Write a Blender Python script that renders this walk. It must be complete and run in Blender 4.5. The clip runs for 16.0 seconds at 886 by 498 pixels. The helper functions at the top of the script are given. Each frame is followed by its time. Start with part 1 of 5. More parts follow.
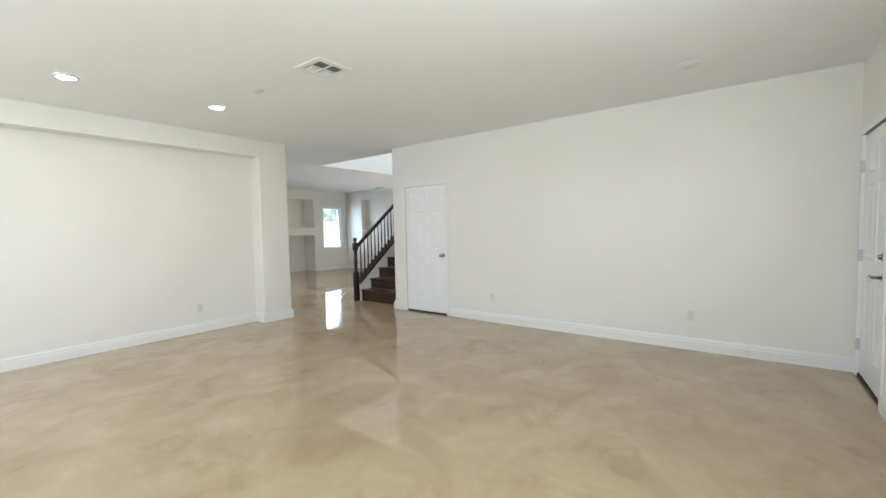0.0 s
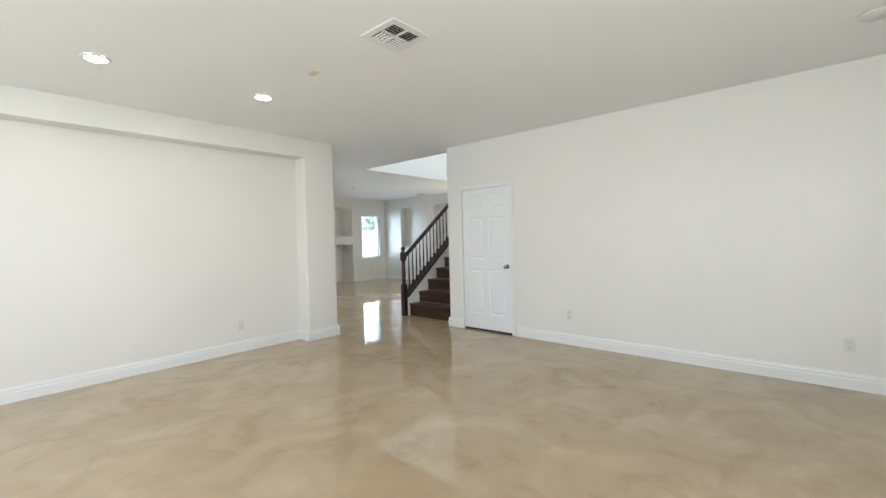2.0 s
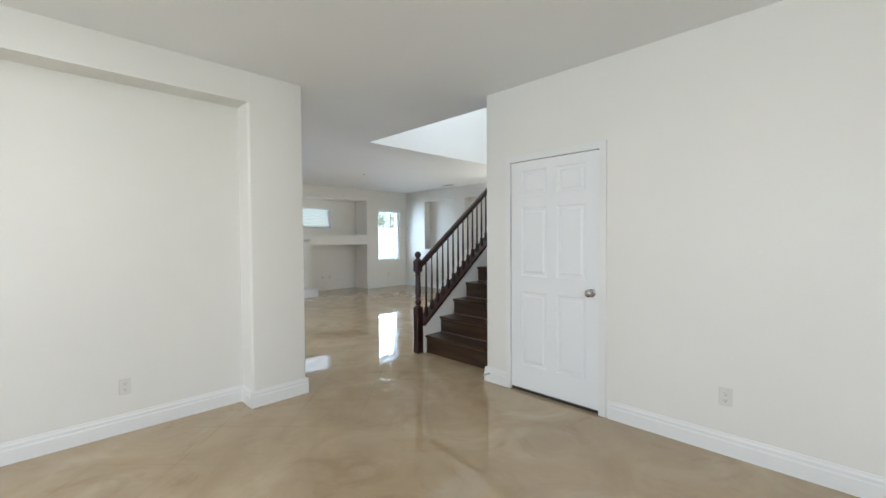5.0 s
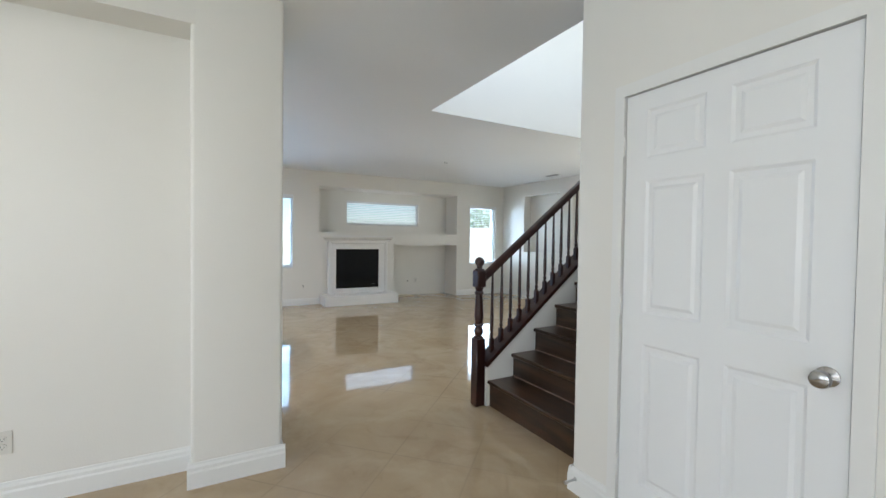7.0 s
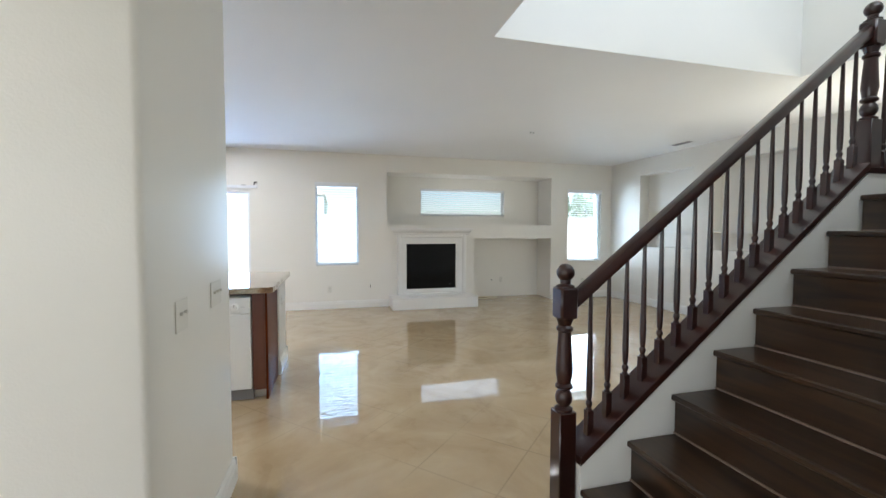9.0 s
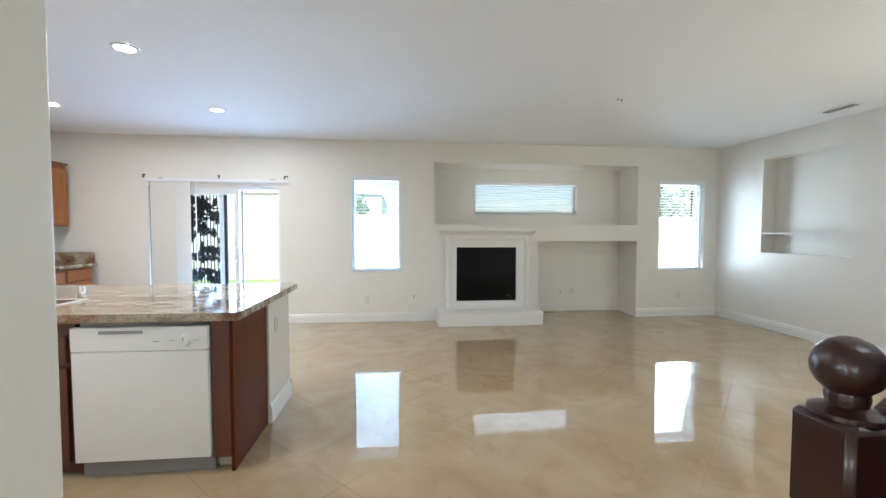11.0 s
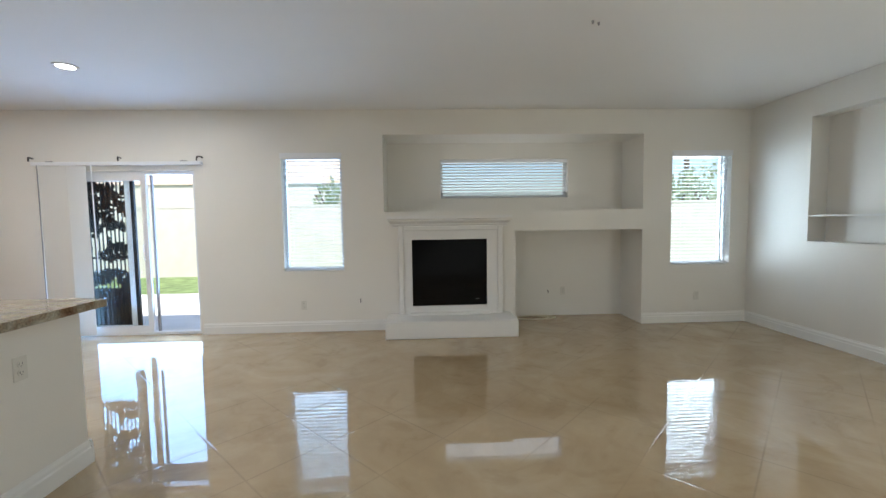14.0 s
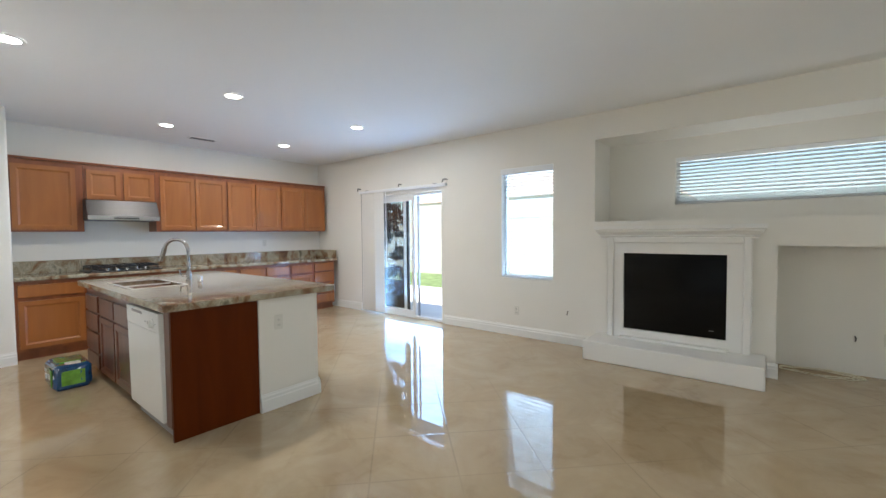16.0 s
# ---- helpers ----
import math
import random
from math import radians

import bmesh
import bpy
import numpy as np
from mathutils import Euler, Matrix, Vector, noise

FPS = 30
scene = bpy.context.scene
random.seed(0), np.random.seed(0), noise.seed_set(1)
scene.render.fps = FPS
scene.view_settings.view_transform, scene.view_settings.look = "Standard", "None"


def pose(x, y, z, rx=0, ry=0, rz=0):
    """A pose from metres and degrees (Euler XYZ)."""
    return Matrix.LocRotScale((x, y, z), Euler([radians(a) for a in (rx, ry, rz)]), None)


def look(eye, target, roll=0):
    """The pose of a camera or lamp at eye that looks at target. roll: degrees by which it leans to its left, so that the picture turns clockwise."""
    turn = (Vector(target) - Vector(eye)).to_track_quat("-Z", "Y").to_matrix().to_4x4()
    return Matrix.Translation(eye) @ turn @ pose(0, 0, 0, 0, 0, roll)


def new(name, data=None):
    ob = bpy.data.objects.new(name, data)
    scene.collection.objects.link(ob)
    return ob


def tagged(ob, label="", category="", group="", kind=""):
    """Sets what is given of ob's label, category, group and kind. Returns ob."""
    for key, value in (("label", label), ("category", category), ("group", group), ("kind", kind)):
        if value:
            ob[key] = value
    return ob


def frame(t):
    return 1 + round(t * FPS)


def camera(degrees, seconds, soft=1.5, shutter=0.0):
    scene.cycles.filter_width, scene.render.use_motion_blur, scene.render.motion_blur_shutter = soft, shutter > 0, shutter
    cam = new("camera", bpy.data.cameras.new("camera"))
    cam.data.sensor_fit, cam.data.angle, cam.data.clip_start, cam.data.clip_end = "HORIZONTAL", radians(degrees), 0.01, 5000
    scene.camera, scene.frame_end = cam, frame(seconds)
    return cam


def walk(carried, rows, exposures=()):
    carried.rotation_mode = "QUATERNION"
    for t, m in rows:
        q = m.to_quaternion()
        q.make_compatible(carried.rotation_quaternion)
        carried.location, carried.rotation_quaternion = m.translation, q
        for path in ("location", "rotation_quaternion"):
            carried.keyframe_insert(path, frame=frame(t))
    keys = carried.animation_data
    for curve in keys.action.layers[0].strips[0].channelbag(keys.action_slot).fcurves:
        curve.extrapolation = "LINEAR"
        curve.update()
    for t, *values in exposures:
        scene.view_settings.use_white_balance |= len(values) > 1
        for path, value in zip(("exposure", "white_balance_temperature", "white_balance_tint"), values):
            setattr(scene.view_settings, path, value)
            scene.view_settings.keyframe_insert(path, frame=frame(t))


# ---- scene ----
cam = camera(94.8, 16.0)
PATH = [
    (0, (-0.22, 0.297, 1.352), (1.374, 1.5, 1.251), -1.2),
    (0.5, (-0.24, 0.427, 1.357), (1.307, 1.691, 1.262), -1.2),
    (1, (-0.265, 0.66, 1.342), (1.254, 1.959, 1.258), -1.3),
    (1.5, (-0.116, 0.885, 1.357), (1.395, 2.193, 1.29), -1.3),
    (2, (0.06, 1.121, 1.34), (1.569, 2.432, 1.287), -1.4),
    (2.5, (0.294, 1.381, 1.357), (1.811, 2.683, 1.32), -1.4),
    (3, (0.635, 1.587, 1.38), (2.147, 2.896, 1.342), -1.1),
    (3.5, (0.895, 1.855, 1.38), (2.4, 3.172, 1.333), -0.75),
    (6, (2.481, 3.136, 1.354), (3.715, 4.709, 1.309), 0.0),
    (6.5, (2.836, 3.342, 1.352), (3.938, 5.011, 1.31), 0.4),
    (7, (3.114, 3.554, 1.353), (4.077, 5.307, 1.305), 0.8),
    (7.5, (3.326, 3.818, 1.363), (4.155, 5.637, 1.311), 0.8),
    (8, (3.58, 4.076, 1.368), (4.302, 5.94, 1.306), 0.6),
    (8.5, (3.779, 4.43, 1.358), (4.396, 6.331, 1.284), 0.5),
    (9, (3.984, 4.706, 1.356), (4.494, 6.638, 1.267), 0.1),
    (9.5, (4.152, 4.95, 1.358), (4.549, 6.908, 1.27), 0.0),
    (10, (4.249, 5.265, 1.36), (4.578, 7.236, 1.278), 0.2),
    (12.5, (4.615, 6.555, 1.325), (4.705, 8.551, 1.236), -0.3),
    (13, (4.768, 6.762, 1.34), (4.908, 8.754, 1.243), -0.5),
    (13.5, (5.091, 6.86, 1.336), (5.22, 8.852, 1.222), -0.8),
    (14, (5.379, 6.955, 1.325), (5.466, 8.949, 1.196), -0.8),
    (14.5, (5.615, 7.068, 1.337), (5.448, 9.058, 1.227), -0.9),
    (15, (5.952, 7.098, 1.331), (5.324, 8.993, 1.216), -0.8),
    (15.5, (6.146, 7.181, 1.331), (5.123, 8.897, 1.242), -0.6),
    (16, (6.441, 7.256, 1.343), (5.193, 8.817, 1.269), -0.5),
]
walk(cam, [(t, look(eye, target, roll)) for t, eye, target, roll in PATH],
     exposures=((0.0, 0.84, 6250, 10), (6.0, 0.80, 6100, 10), (8.5, 0.72, 6200, 10), (9.0, 0.93, 6300, 10), (10.0, 1.12, 6350, 10), (12.5, 0.74, 6350, 9), (14.5, 0.51, 6600, 10), (16.0, 0.76, 6500, 9)))

# ---- light ----
CZ = 2.70


def world_light():
    w = bpy.data.worlds.new("world")
    scene.world = w
    w.use_nodes = True
    nt = w.node_tree
    bg = nt.nodes["Background"]
    sky = nt.nodes.new("ShaderNodeTexSky")
    sky.sky_type = "NISHITA"
    sky.sun_disc = False
    sky.sun_elevation = radians(68)
    sky.sun_rotation = radians(175)
    nt.links.new(sky.outputs[0], bg.inputs[0])
    bg.inputs[1].default_value = 0.15


def sun_lamp():
    d = bpy.data.lights.new("sun", "SUN")
    d.energy, d.angle, d.color = 5.0, radians(0.53), (1.0, 0.95, 0.88)
    ob = new("sun", d)
    az, el = radians(175), radians(68)
    way = Vector((-math.sin(az) * math.cos(el), -math.cos(az) * math.cos(el), -math.sin(el)))
    ob.matrix_world = look((0, 0, 20), Vector((0, 0, 20)) + way)


def rect_lamp(name, at, to, w, h, power, color=(0.86, 0.93, 1.0)):
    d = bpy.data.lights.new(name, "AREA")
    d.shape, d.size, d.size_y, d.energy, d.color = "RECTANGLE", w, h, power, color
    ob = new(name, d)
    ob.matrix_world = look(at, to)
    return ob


world_light()
sun_lamp()
# living room lamps stand in unseen openings, two assumed west, one added south
rect_lamp("daylight_living_a", (-2.55, 1.3, 1.5), (0, 1.3, 2.1), 1.6, 1.5, 37, (0.9, 0.94, 1.0))
rect_lamp("daylight_living_b", (-2.55, 4.2, 1.5), (0, 4.2, 2.1), 1.6, 1.5, 28, (0.88, 0.94, 1.0))
rect_lamp("daylight_living_c", (0.6, -0.42, 1.5), (0.6, 2, 2.3), 2.2, 1.5, 32, (0.94, 0.96, 1.0))
rect_lamp("daylight_slider", (1.78, 12.25, 1.0), (1.78, 8, 2.2), 1.7, 1.9, 55, (0.31, 0.56, 1.0))
rect_lamp("daylight_window_a", (4.02, 12.22, 1.46), (4.02, 8, 2.4), 0.7, 1.35, 15, (0.46, 0.7, 1.0))
rect_lamp("daylight_window_b", (8.88, 12.22, 1.46), (8.88, 8, 2.3), 0.7, 1.35, 27, (0.7, 0.85, 1.0))
# added lamp inside the blind, aimed up to brighten the niche soffit
rect_lamp("daylight_window_high_up", (6.48, 12.46, 1.67), (6.48, 12.40, 2.4), 1.6, 0.14, 1.2, (0.93, 0.96, 1.0))
rect_lamp("daylight_window_high", (6.48, 12.8, 1.92), (6.48, 8, 1.9), 1.7, 0.5, 2.6, (0.93, 0.96, 1.0))
# stairwell daylight from an unseen upper opening, its place assumed
rect_lamp("daylight_stairwell", (6.5, 5.2, 4.2), (6.5, 7.4, 3.6), 1.8, 1.3, 21, (0.84, 0.92, 1.0))
# added warm fill for the great room, in an unseen invented opening
rect_lamp("daylight_great_room_east", (9.47, 7.0, 1.45), (5.0, 8.5, 2.6), 0.8, 1.4, 19, (1.0, 0.95, 0.84))
for x, y, power in ((0.688, 4.94, 2.5), (1.885, 4.89, 2.5), (2.35, 10.65, 11), (2.36, 9.12, 8.5), (0.68, 10.62, 5.5), (0.69, 9.08, 5), (2.37, 7.62, 10)):
    lamp = bpy.data.lights.new("can_lamp", "AREA")
    lamp.shape, lamp.size, lamp.energy, lamp.color = "DISK", 0.12, power, (1.0, 0.97, 0.93)
    new("can_lamp", lamp).matrix_world = look((x, y, CZ - 0.02), (x, y + 0.001, 0))

# ---- materials ----


def material(name, color, rough=0.5, metal=0.0, coat=0.0, spec=0.5, bump=0.0, bump_scale=200.0, vary=0.0, vary_scale=3.0, detail=3.0):
    m = bpy.data.materials.new(name)
    m.use_nodes = True
    nt = m.node_tree
    b = nt.nodes["Principled BSDF"]
    b.inputs["Base Color"].default_value = (*color, 1)
    b.inputs["Roughness"].default_value = rough
    b.inputs["Metallic"].default_value = metal
    b.inputs["Coat Weight"].default_value = coat
    b.inputs["Coat Roughness"].default_value = 0.06
    b.inputs["Specular IOR Level"].default_value = spec
    if bump or vary:
        co = nt.nodes.new("ShaderNodeTexCoord")
    if bump:
        n = nt.nodes.new("ShaderNodeTexNoise")
        n.inputs["Scale"].default_value = bump_scale
        n.inputs["Detail"].default_value = 2
        bp = nt.nodes.new("ShaderNodeBump")
        bp.inputs["Strength"].default_value = bump
        bp.inputs["Distance"].default_value = 0.002
        nt.links.new(co.outputs["Object"], n.inputs["Vector"])
        nt.links.new(n.outputs["Fac"], bp.inputs["Height"])
        nt.links.new(bp.outputs["Normal"], b.inputs["Normal"])
    if vary:
        n = nt.nodes.new("ShaderNodeTexNoise")
        n.inputs["Scale"].default_value = vary_scale
        n.inputs["Detail"].default_value = detail
        r = nt.nodes.new("ShaderNodeMapRange")
        r.inputs[1].default_value, r.inputs[2].default_value = 0.3, 0.7
        r.inputs[3].default_value, r.inputs[4].default_value = 1 - vary, 1 + vary
        mx = nt.nodes.new("ShaderNodeVectorMath")
        mx.operation = "SCALE"
        mx.inputs[0].default_value = color
        nt.links.new(co.outputs["Object"], n.inputs["Vector"])
        nt.links.new(n.outputs["Fac"], r.inputs[0])
        nt.links.new(r.outputs[0], mx.inputs["Scale"])
        nt.links.new(mx.outputs[0], b.inputs["Base Color"])
    return m


def ramp(nt, stops):
    r = nt.nodes.new("ShaderNodeValToRGB")
    e = r.color_ramp.elements
    while len(e) < len(stops):
        e.new(0.5)
    for k, (p, c) in zip(e, stops):
        k.position, k.color = p, (*c, 1)
    return r


def wood_material(name, dark, light, grain=(1.5, 18, 18), rough=0.3, coat=0.2):
    """Grain runs along the first axis of the scale that is small."""
    m = material(name, light, rough, coat=coat)
    nt = m.node_tree
    b = nt.nodes["Principled BSDF"]
    co = nt.nodes.new("ShaderNodeTexCoord")
    mp = nt.nodes.new("ShaderNodeMapping")
    mp.inputs["Scale"].default_value = grain
    inf = nt.nodes.new("ShaderNodeObjectInfo")
    shift = nt.nodes.new("ShaderNodeVectorMath")
    shift.operation = "MULTIPLY_ADD"
    shift.inputs[1].default_value = (1, 1, 1)
    mul = nt.nodes.new("ShaderNodeMath")
    mul.operation = "MULTIPLY"
    mul.inputs[1].default_value = 37.0
    nt.links.new(inf.outputs["Random"], mul.inputs[0])
    nt.links.new(co.outputs["Object"], mp.inputs["Vector"])
    nt.links.new(mp.outputs[0], shift.inputs[0])
    nt.links.new(mul.outputs[0], shift.inputs[2])
    n = nt.nodes.new("ShaderNodeTexNoise")
    n.inputs["Scale"].default_value = 1.6
    n.inputs["Detail"].default_value = 6
    n.inputs["Distortion"].default_value = 0.6
    nt.links.new(shift.outputs[0], n.inputs["Vector"])
    r = ramp(nt, [(0.32, dark), (0.68, light)])
    nt.links.new(n.outputs["Fac"], r.inputs[0])
    nt.links.new(r.outputs[0], b.inputs["Base Color"])
    bp = nt.nodes.new("ShaderNodeBump")
    bp.inputs["Strength"].default_value = 0.08
    bp.inputs["Distance"].default_value = 0.001
    nt.links.new(n.outputs["Fac"], bp.inputs["Height"])
    nt.links.new(bp.outputs[0], b.inputs["Normal"])
    return m


def floor_material():
    m = material("epoxy_floor", (0.4, 0.33, 0.24), 0.014)
    nt = m.node_tree
    b = nt.nodes["Principled BSDF"]
    b.inputs["IOR"].default_value = 1.72
    geo = nt.nodes.new("ShaderNodeNewGeometry")
    L = nt.links.new

    def noise_node(scale, detail, distort, rough=0.5):
        n = nt.nodes.new("ShaderNodeTexNoise")
        n.inputs["Scale"].default_value = scale
        n.inputs["Detail"].default_value = detail
        n.inputs["Distortion"].default_value = distort
        n.inputs["Roughness"].default_value = rough
        L(geo.outputs["Position"], n.inputs["Vector"])
        return n

    big = noise_node(1.5, 6, 1.2, 0.6)
    r1 = ramp(nt, [(0.28, (0.39, 0.281, 0.164)), (0.5, (0.445, 0.335, 0.204)), (0.72, (0.505, 0.4, 0.262))])
    L(big.outputs["Fac"], r1.inputs[0])
    veins = noise_node(2.4, 7, 1.3, 0.6)
    r2 = ramp(nt, [(0.36, (0.66, 0.58, 0.50)), (0.45, (0.98, 0.97, 0.96)), (0.56, (1, 1, 1)), (0.66, (1.15, 1.14, 1.12))])
    L(veins.outputs["Fac"], r2.inputs[0])
    mx = nt.nodes.new("ShaderNodeMix")
    mx.data_type, mx.blend_type = "RGBA", "MULTIPLY"
    mx.inputs["Factor"].default_value = 0.27
    L(r1.outputs[0], mx.inputs["A"])
    L(r2.outputs[0], mx.inputs["B"])
    # short brown veins that break off, as in marble
    thin = noise_node(2.6, 3, 0.9, 0.55)
    off = nt.nodes.new("ShaderNodeMath")
    off.operation = "SUBTRACT"
    off.inputs[1].default_value = 0.5
    L(thin.outputs["Fac"], off.inputs[0])
    ab = nt.nodes.new("ShaderNodeMath")
    ab.operation = "ABSOLUTE"
    L(off.outputs[0], ab.inputs[0])
    line = nt.nodes.new("ShaderNodeMapRange")
    line.inputs[1].default_value, line.inputs[2].default_value = 0.0, 0.05
    line.inputs[3].default_value, line.inputs[4].default_value = 1.0, 0.0
    L(ab.outputs[0], line.inputs[0])
    where = noise_node(2.3, 1, 0.3)
    wm = nt.nodes.new("ShaderNodeMapRange")
    wm.inputs[1].default_value, wm.inputs[2].default_value = 0.54, 0.68
    L(where.outputs["Fac"], wm.inputs[0])
    vm = nt.nodes.new("ShaderNodeMath")
    vm.operation = "MULTIPLY"
    L(line.outputs[0], vm.inputs[0])
    L(wm.outputs[0], vm.inputs[1])
    vf = nt.nodes.new("ShaderNodeMath")
    vf.operation = "MULTIPLY"
    vf.inputs[1].default_value = 0.1
    L(vm.outputs[0], vf.inputs[0])
    mv = nt.nodes.new("ShaderNodeMix")
    mv.data_type = "RGBA"
    L(vf.outputs[0], mv.inputs["Factor"])
    L(mx.outputs["Result"], mv.inputs["A"])
    mv.inputs["B"].default_value = (0.19, 0.125, 0.07, 1)
    mx = mv
    # old tile joints that show through, laid at 45 degrees
    rot = nt.nodes.new("ShaderNodeMapping")
    rot.inputs["Rotation"].default_value = (0, 0, radians(-45))
    rot.inputs["Location"].default_value = (-0.17, -0.307, 0)
    L(geo.outputs["Position"], rot.inputs["Vector"])
    sep = nt.nodes.new("ShaderNodeSeparateXYZ")
    L(rot.outputs[0], sep.inputs[0])
    lines = []
    for k in (0, 1):
        pp = nt.nodes.new("ShaderNodeMath")
        pp.operation = "PINGPONG"
        pp.inputs[1].default_value = 0.246
        L(sep.outputs[k], pp.inputs[0])
        mr = nt.nodes.new("ShaderNodeMapRange")
        mr.interpolation_type = "SMOOTHSTEP"
        mr.inputs[1].default_value, mr.inputs[2].default_value = 0.0, 0.009
        mr.inputs[3].default_value, mr.inputs[4].default_value = 1.0, 0.0
        L(pp.outputs[0], mr.inputs[0])
        lines.append(mr)
    add = nt.nodes.new("ShaderNodeMath")
    add.operation = "MAXIMUM"
    L(lines[0].outputs[0], add.inputs[0])
    L(lines[1].outputs[0], add.inputs[1])
    mask = noise_node(0.8, 2, 0.0)
    mk = nt.nodes.new("ShaderNodeMapRange")
    mk.inputs[1].default_value, mk.inputs[2].default_value = 0.42, 0.60
    L(mask.outputs["Fac"], mk.inputs[0])
    jm = nt.nodes.new("ShaderNodeMath")
    jm.operation = "MULTIPLY"
    L(add.outputs[0], jm.inputs[0])
    L(mk.outputs[0], jm.inputs[1])
    sp = nt.nodes.new("ShaderNodeSeparateXYZ")
    L(geo.outputs["Position"], sp.inputs[0])
    fade = nt.nodes.new("ShaderNodeMapRange")
    fade.inputs[1].default_value, fade.inputs[2].default_value = 4.8, 6.4
    fade.inputs[3].default_value, fade.inputs[4].default_value = 0.12, 1.0
    L(sp.outputs["Y"], fade.inputs[0])
    jf = nt.nodes.new("ShaderNodeMath")
    jf.operation = "MULTIPLY"
    L(jm.outputs[0], jf.inputs[0])
    L(fade.outputs[0], jf.inputs[1])
    jm = jf
    jd = nt.nodes.new("ShaderNodeMath")
    jd.operation = "MULTIPLY"
    jd.inputs[1].default_value = 0.36
    L(jm.outputs[0], jd.inputs[0])
    mj = nt.nodes.new("ShaderNodeMix")
    mj.data_type = "RGBA"
    L(jd.outputs[0], mj.inputs["Factor"])
    L(mx.outputs["Result"], mj.inputs["A"])
    mj.inputs["B"].default_value = (0.2, 0.15, 0.1, 1)
    L(mj.outputs["Result"], b.inputs["Base Color"])
    # slow waves of the poured coat and the joints
    wave = noise_node(1.8, 1, 0.3)
    fine = noise_node(10.0, 1, 0.0)
    hs = nt.nodes.new("ShaderNodeMath")
    hs.operation = "MULTIPLY_ADD"
    hs.inputs[1].default_value = 0.13
    L(fine.outputs["Fac"], hs.inputs[0])
    L(wave.outputs["Fac"], hs.inputs[2])
    h2 = nt.nodes.new("ShaderNodeMath")
    h2.operation = "MULTIPLY_ADD"
    h2.inputs[1].default_value = -0.45
    L(jm.outputs[0], h2.inputs[0])
    L(hs.outputs[0], h2.inputs[2])
    bp = nt.nodes.new("ShaderNodeBump")
    bp.inputs["Strength"].default_value = 1.0
    bp.inputs["Distance"].default_value = 0.0009
    L(h2.outputs[0], bp.inputs["Height"])
    L(bp.outputs[0], b.inputs["Normal"])
    return m


def granite_material():
    m = material("granite", (0.3, 0.26, 0.2), 0.08)
    nt = m.node_tree
    b = nt.nodes["Principled BSDF"]
    geo = nt.nodes.new("ShaderNodeNewGeometry")
    L = nt.links.new
    mp = nt.nodes.new("ShaderNodeMapping")
    mp.inputs["Scale"].default_value = (1.0, 2.2, 1.6)
    mp.inputs["Rotation"].default_value = (0, 0, 0.3)
    L(geo.outputs["Position"], mp.inputs["Vector"])
    n = nt.nodes.new("ShaderNodeTexNoise")
    n.inputs["Scale"].default_value, n.inputs["Detail"].default_value = 2.8, 9
    n.inputs["Roughness"].default_value, n.inputs["Distortion"].default_value = 0.62, 0.9
    L(mp.outputs[0], n.inputs["Vector"])
    r = ramp(nt, [(0.30, (0.085, 0.045, 0.027)), (0.41, (0.23, 0.135, 0.075)), (0.5, (0.30, 0.255, 0.18)), (0.6, (0.42, 0.385, 0.30)), (0.70, (0.15, 0.14, 0.10))])
    L(n.outputs["Fac"], r.inputs[0])
    L(r.outputs[0], b.inputs["Base Color"])
    speck = nt.nodes.new("ShaderNodeTexNoise")
    speck.inputs["Scale"].default_value, speck.inputs["Detail"].default_value = 90, 3
    L(geo.outputs["Position"], speck.inputs["Vector"])
    sr = nt.nodes.new("ShaderNodeMapRange")
    sr.inputs[1].default_value, sr.inputs[2].default_value = 0.35, 0.65
    sr.inputs[3].default_value, sr.inputs[4].default_value = 0.78, 1.22
    L(speck.outputs["Fac"], sr.inputs[0])
    sm = nt.nodes.new("ShaderNodeVectorMath")
    sm.operation = "SCALE"
    L(r.outputs[0], sm.inputs[0])
    L(sr.outputs[0], sm.inputs["Scale"])
    L(sm.outputs[0], b.inputs["Base Color"])
    return m


def glass_material(name, tint=(1, 1, 1), opacity=0.0):
    """Thin pane: clear with its reflection."""
    m = bpy.data.materials.new(name)
    m.use_nodes = True
    nt = m.node_tree
    nt.nodes.clear()
    out = nt.nodes.new("ShaderNodeOutputMaterial")
    tr = nt.nodes.new("ShaderNodeBsdfTransparent")
    tr.inputs[0].default_value = (*tint, 1)
    gl = nt.nodes.new("ShaderNodeBsdfGlossy")
    gl.inputs["Roughness"].default_value = 0.02
    fr = nt.nodes.new("ShaderNodeFresnel")
    fr.inputs[0].default_value = 1.32
    mx = nt.nodes.new("ShaderNodeMixShader")
    nt.links.new(fr.outputs[0], mx.inputs[0])
    nt.links.new(tr.outputs[0], mx.inputs[1])
    nt.links.new(gl.outputs[0], mx.inputs[2])
    nt.links.new(mx.outputs[0], out.inputs[0])
    return m


def glow_material(name, color, strength):
    m = bpy.data.materials.new(name)
    m.use_nodes = True
    b = m.node_tree.nodes["Principled BSDF"]
    b.inputs["Base Color"].default_value = (0.8, 0.8, 0.8, 1)
    b.inputs["Emission Color"].default_value = (*color, 1)
    b.inputs["Emission Strength"].default_value = strength
    return m


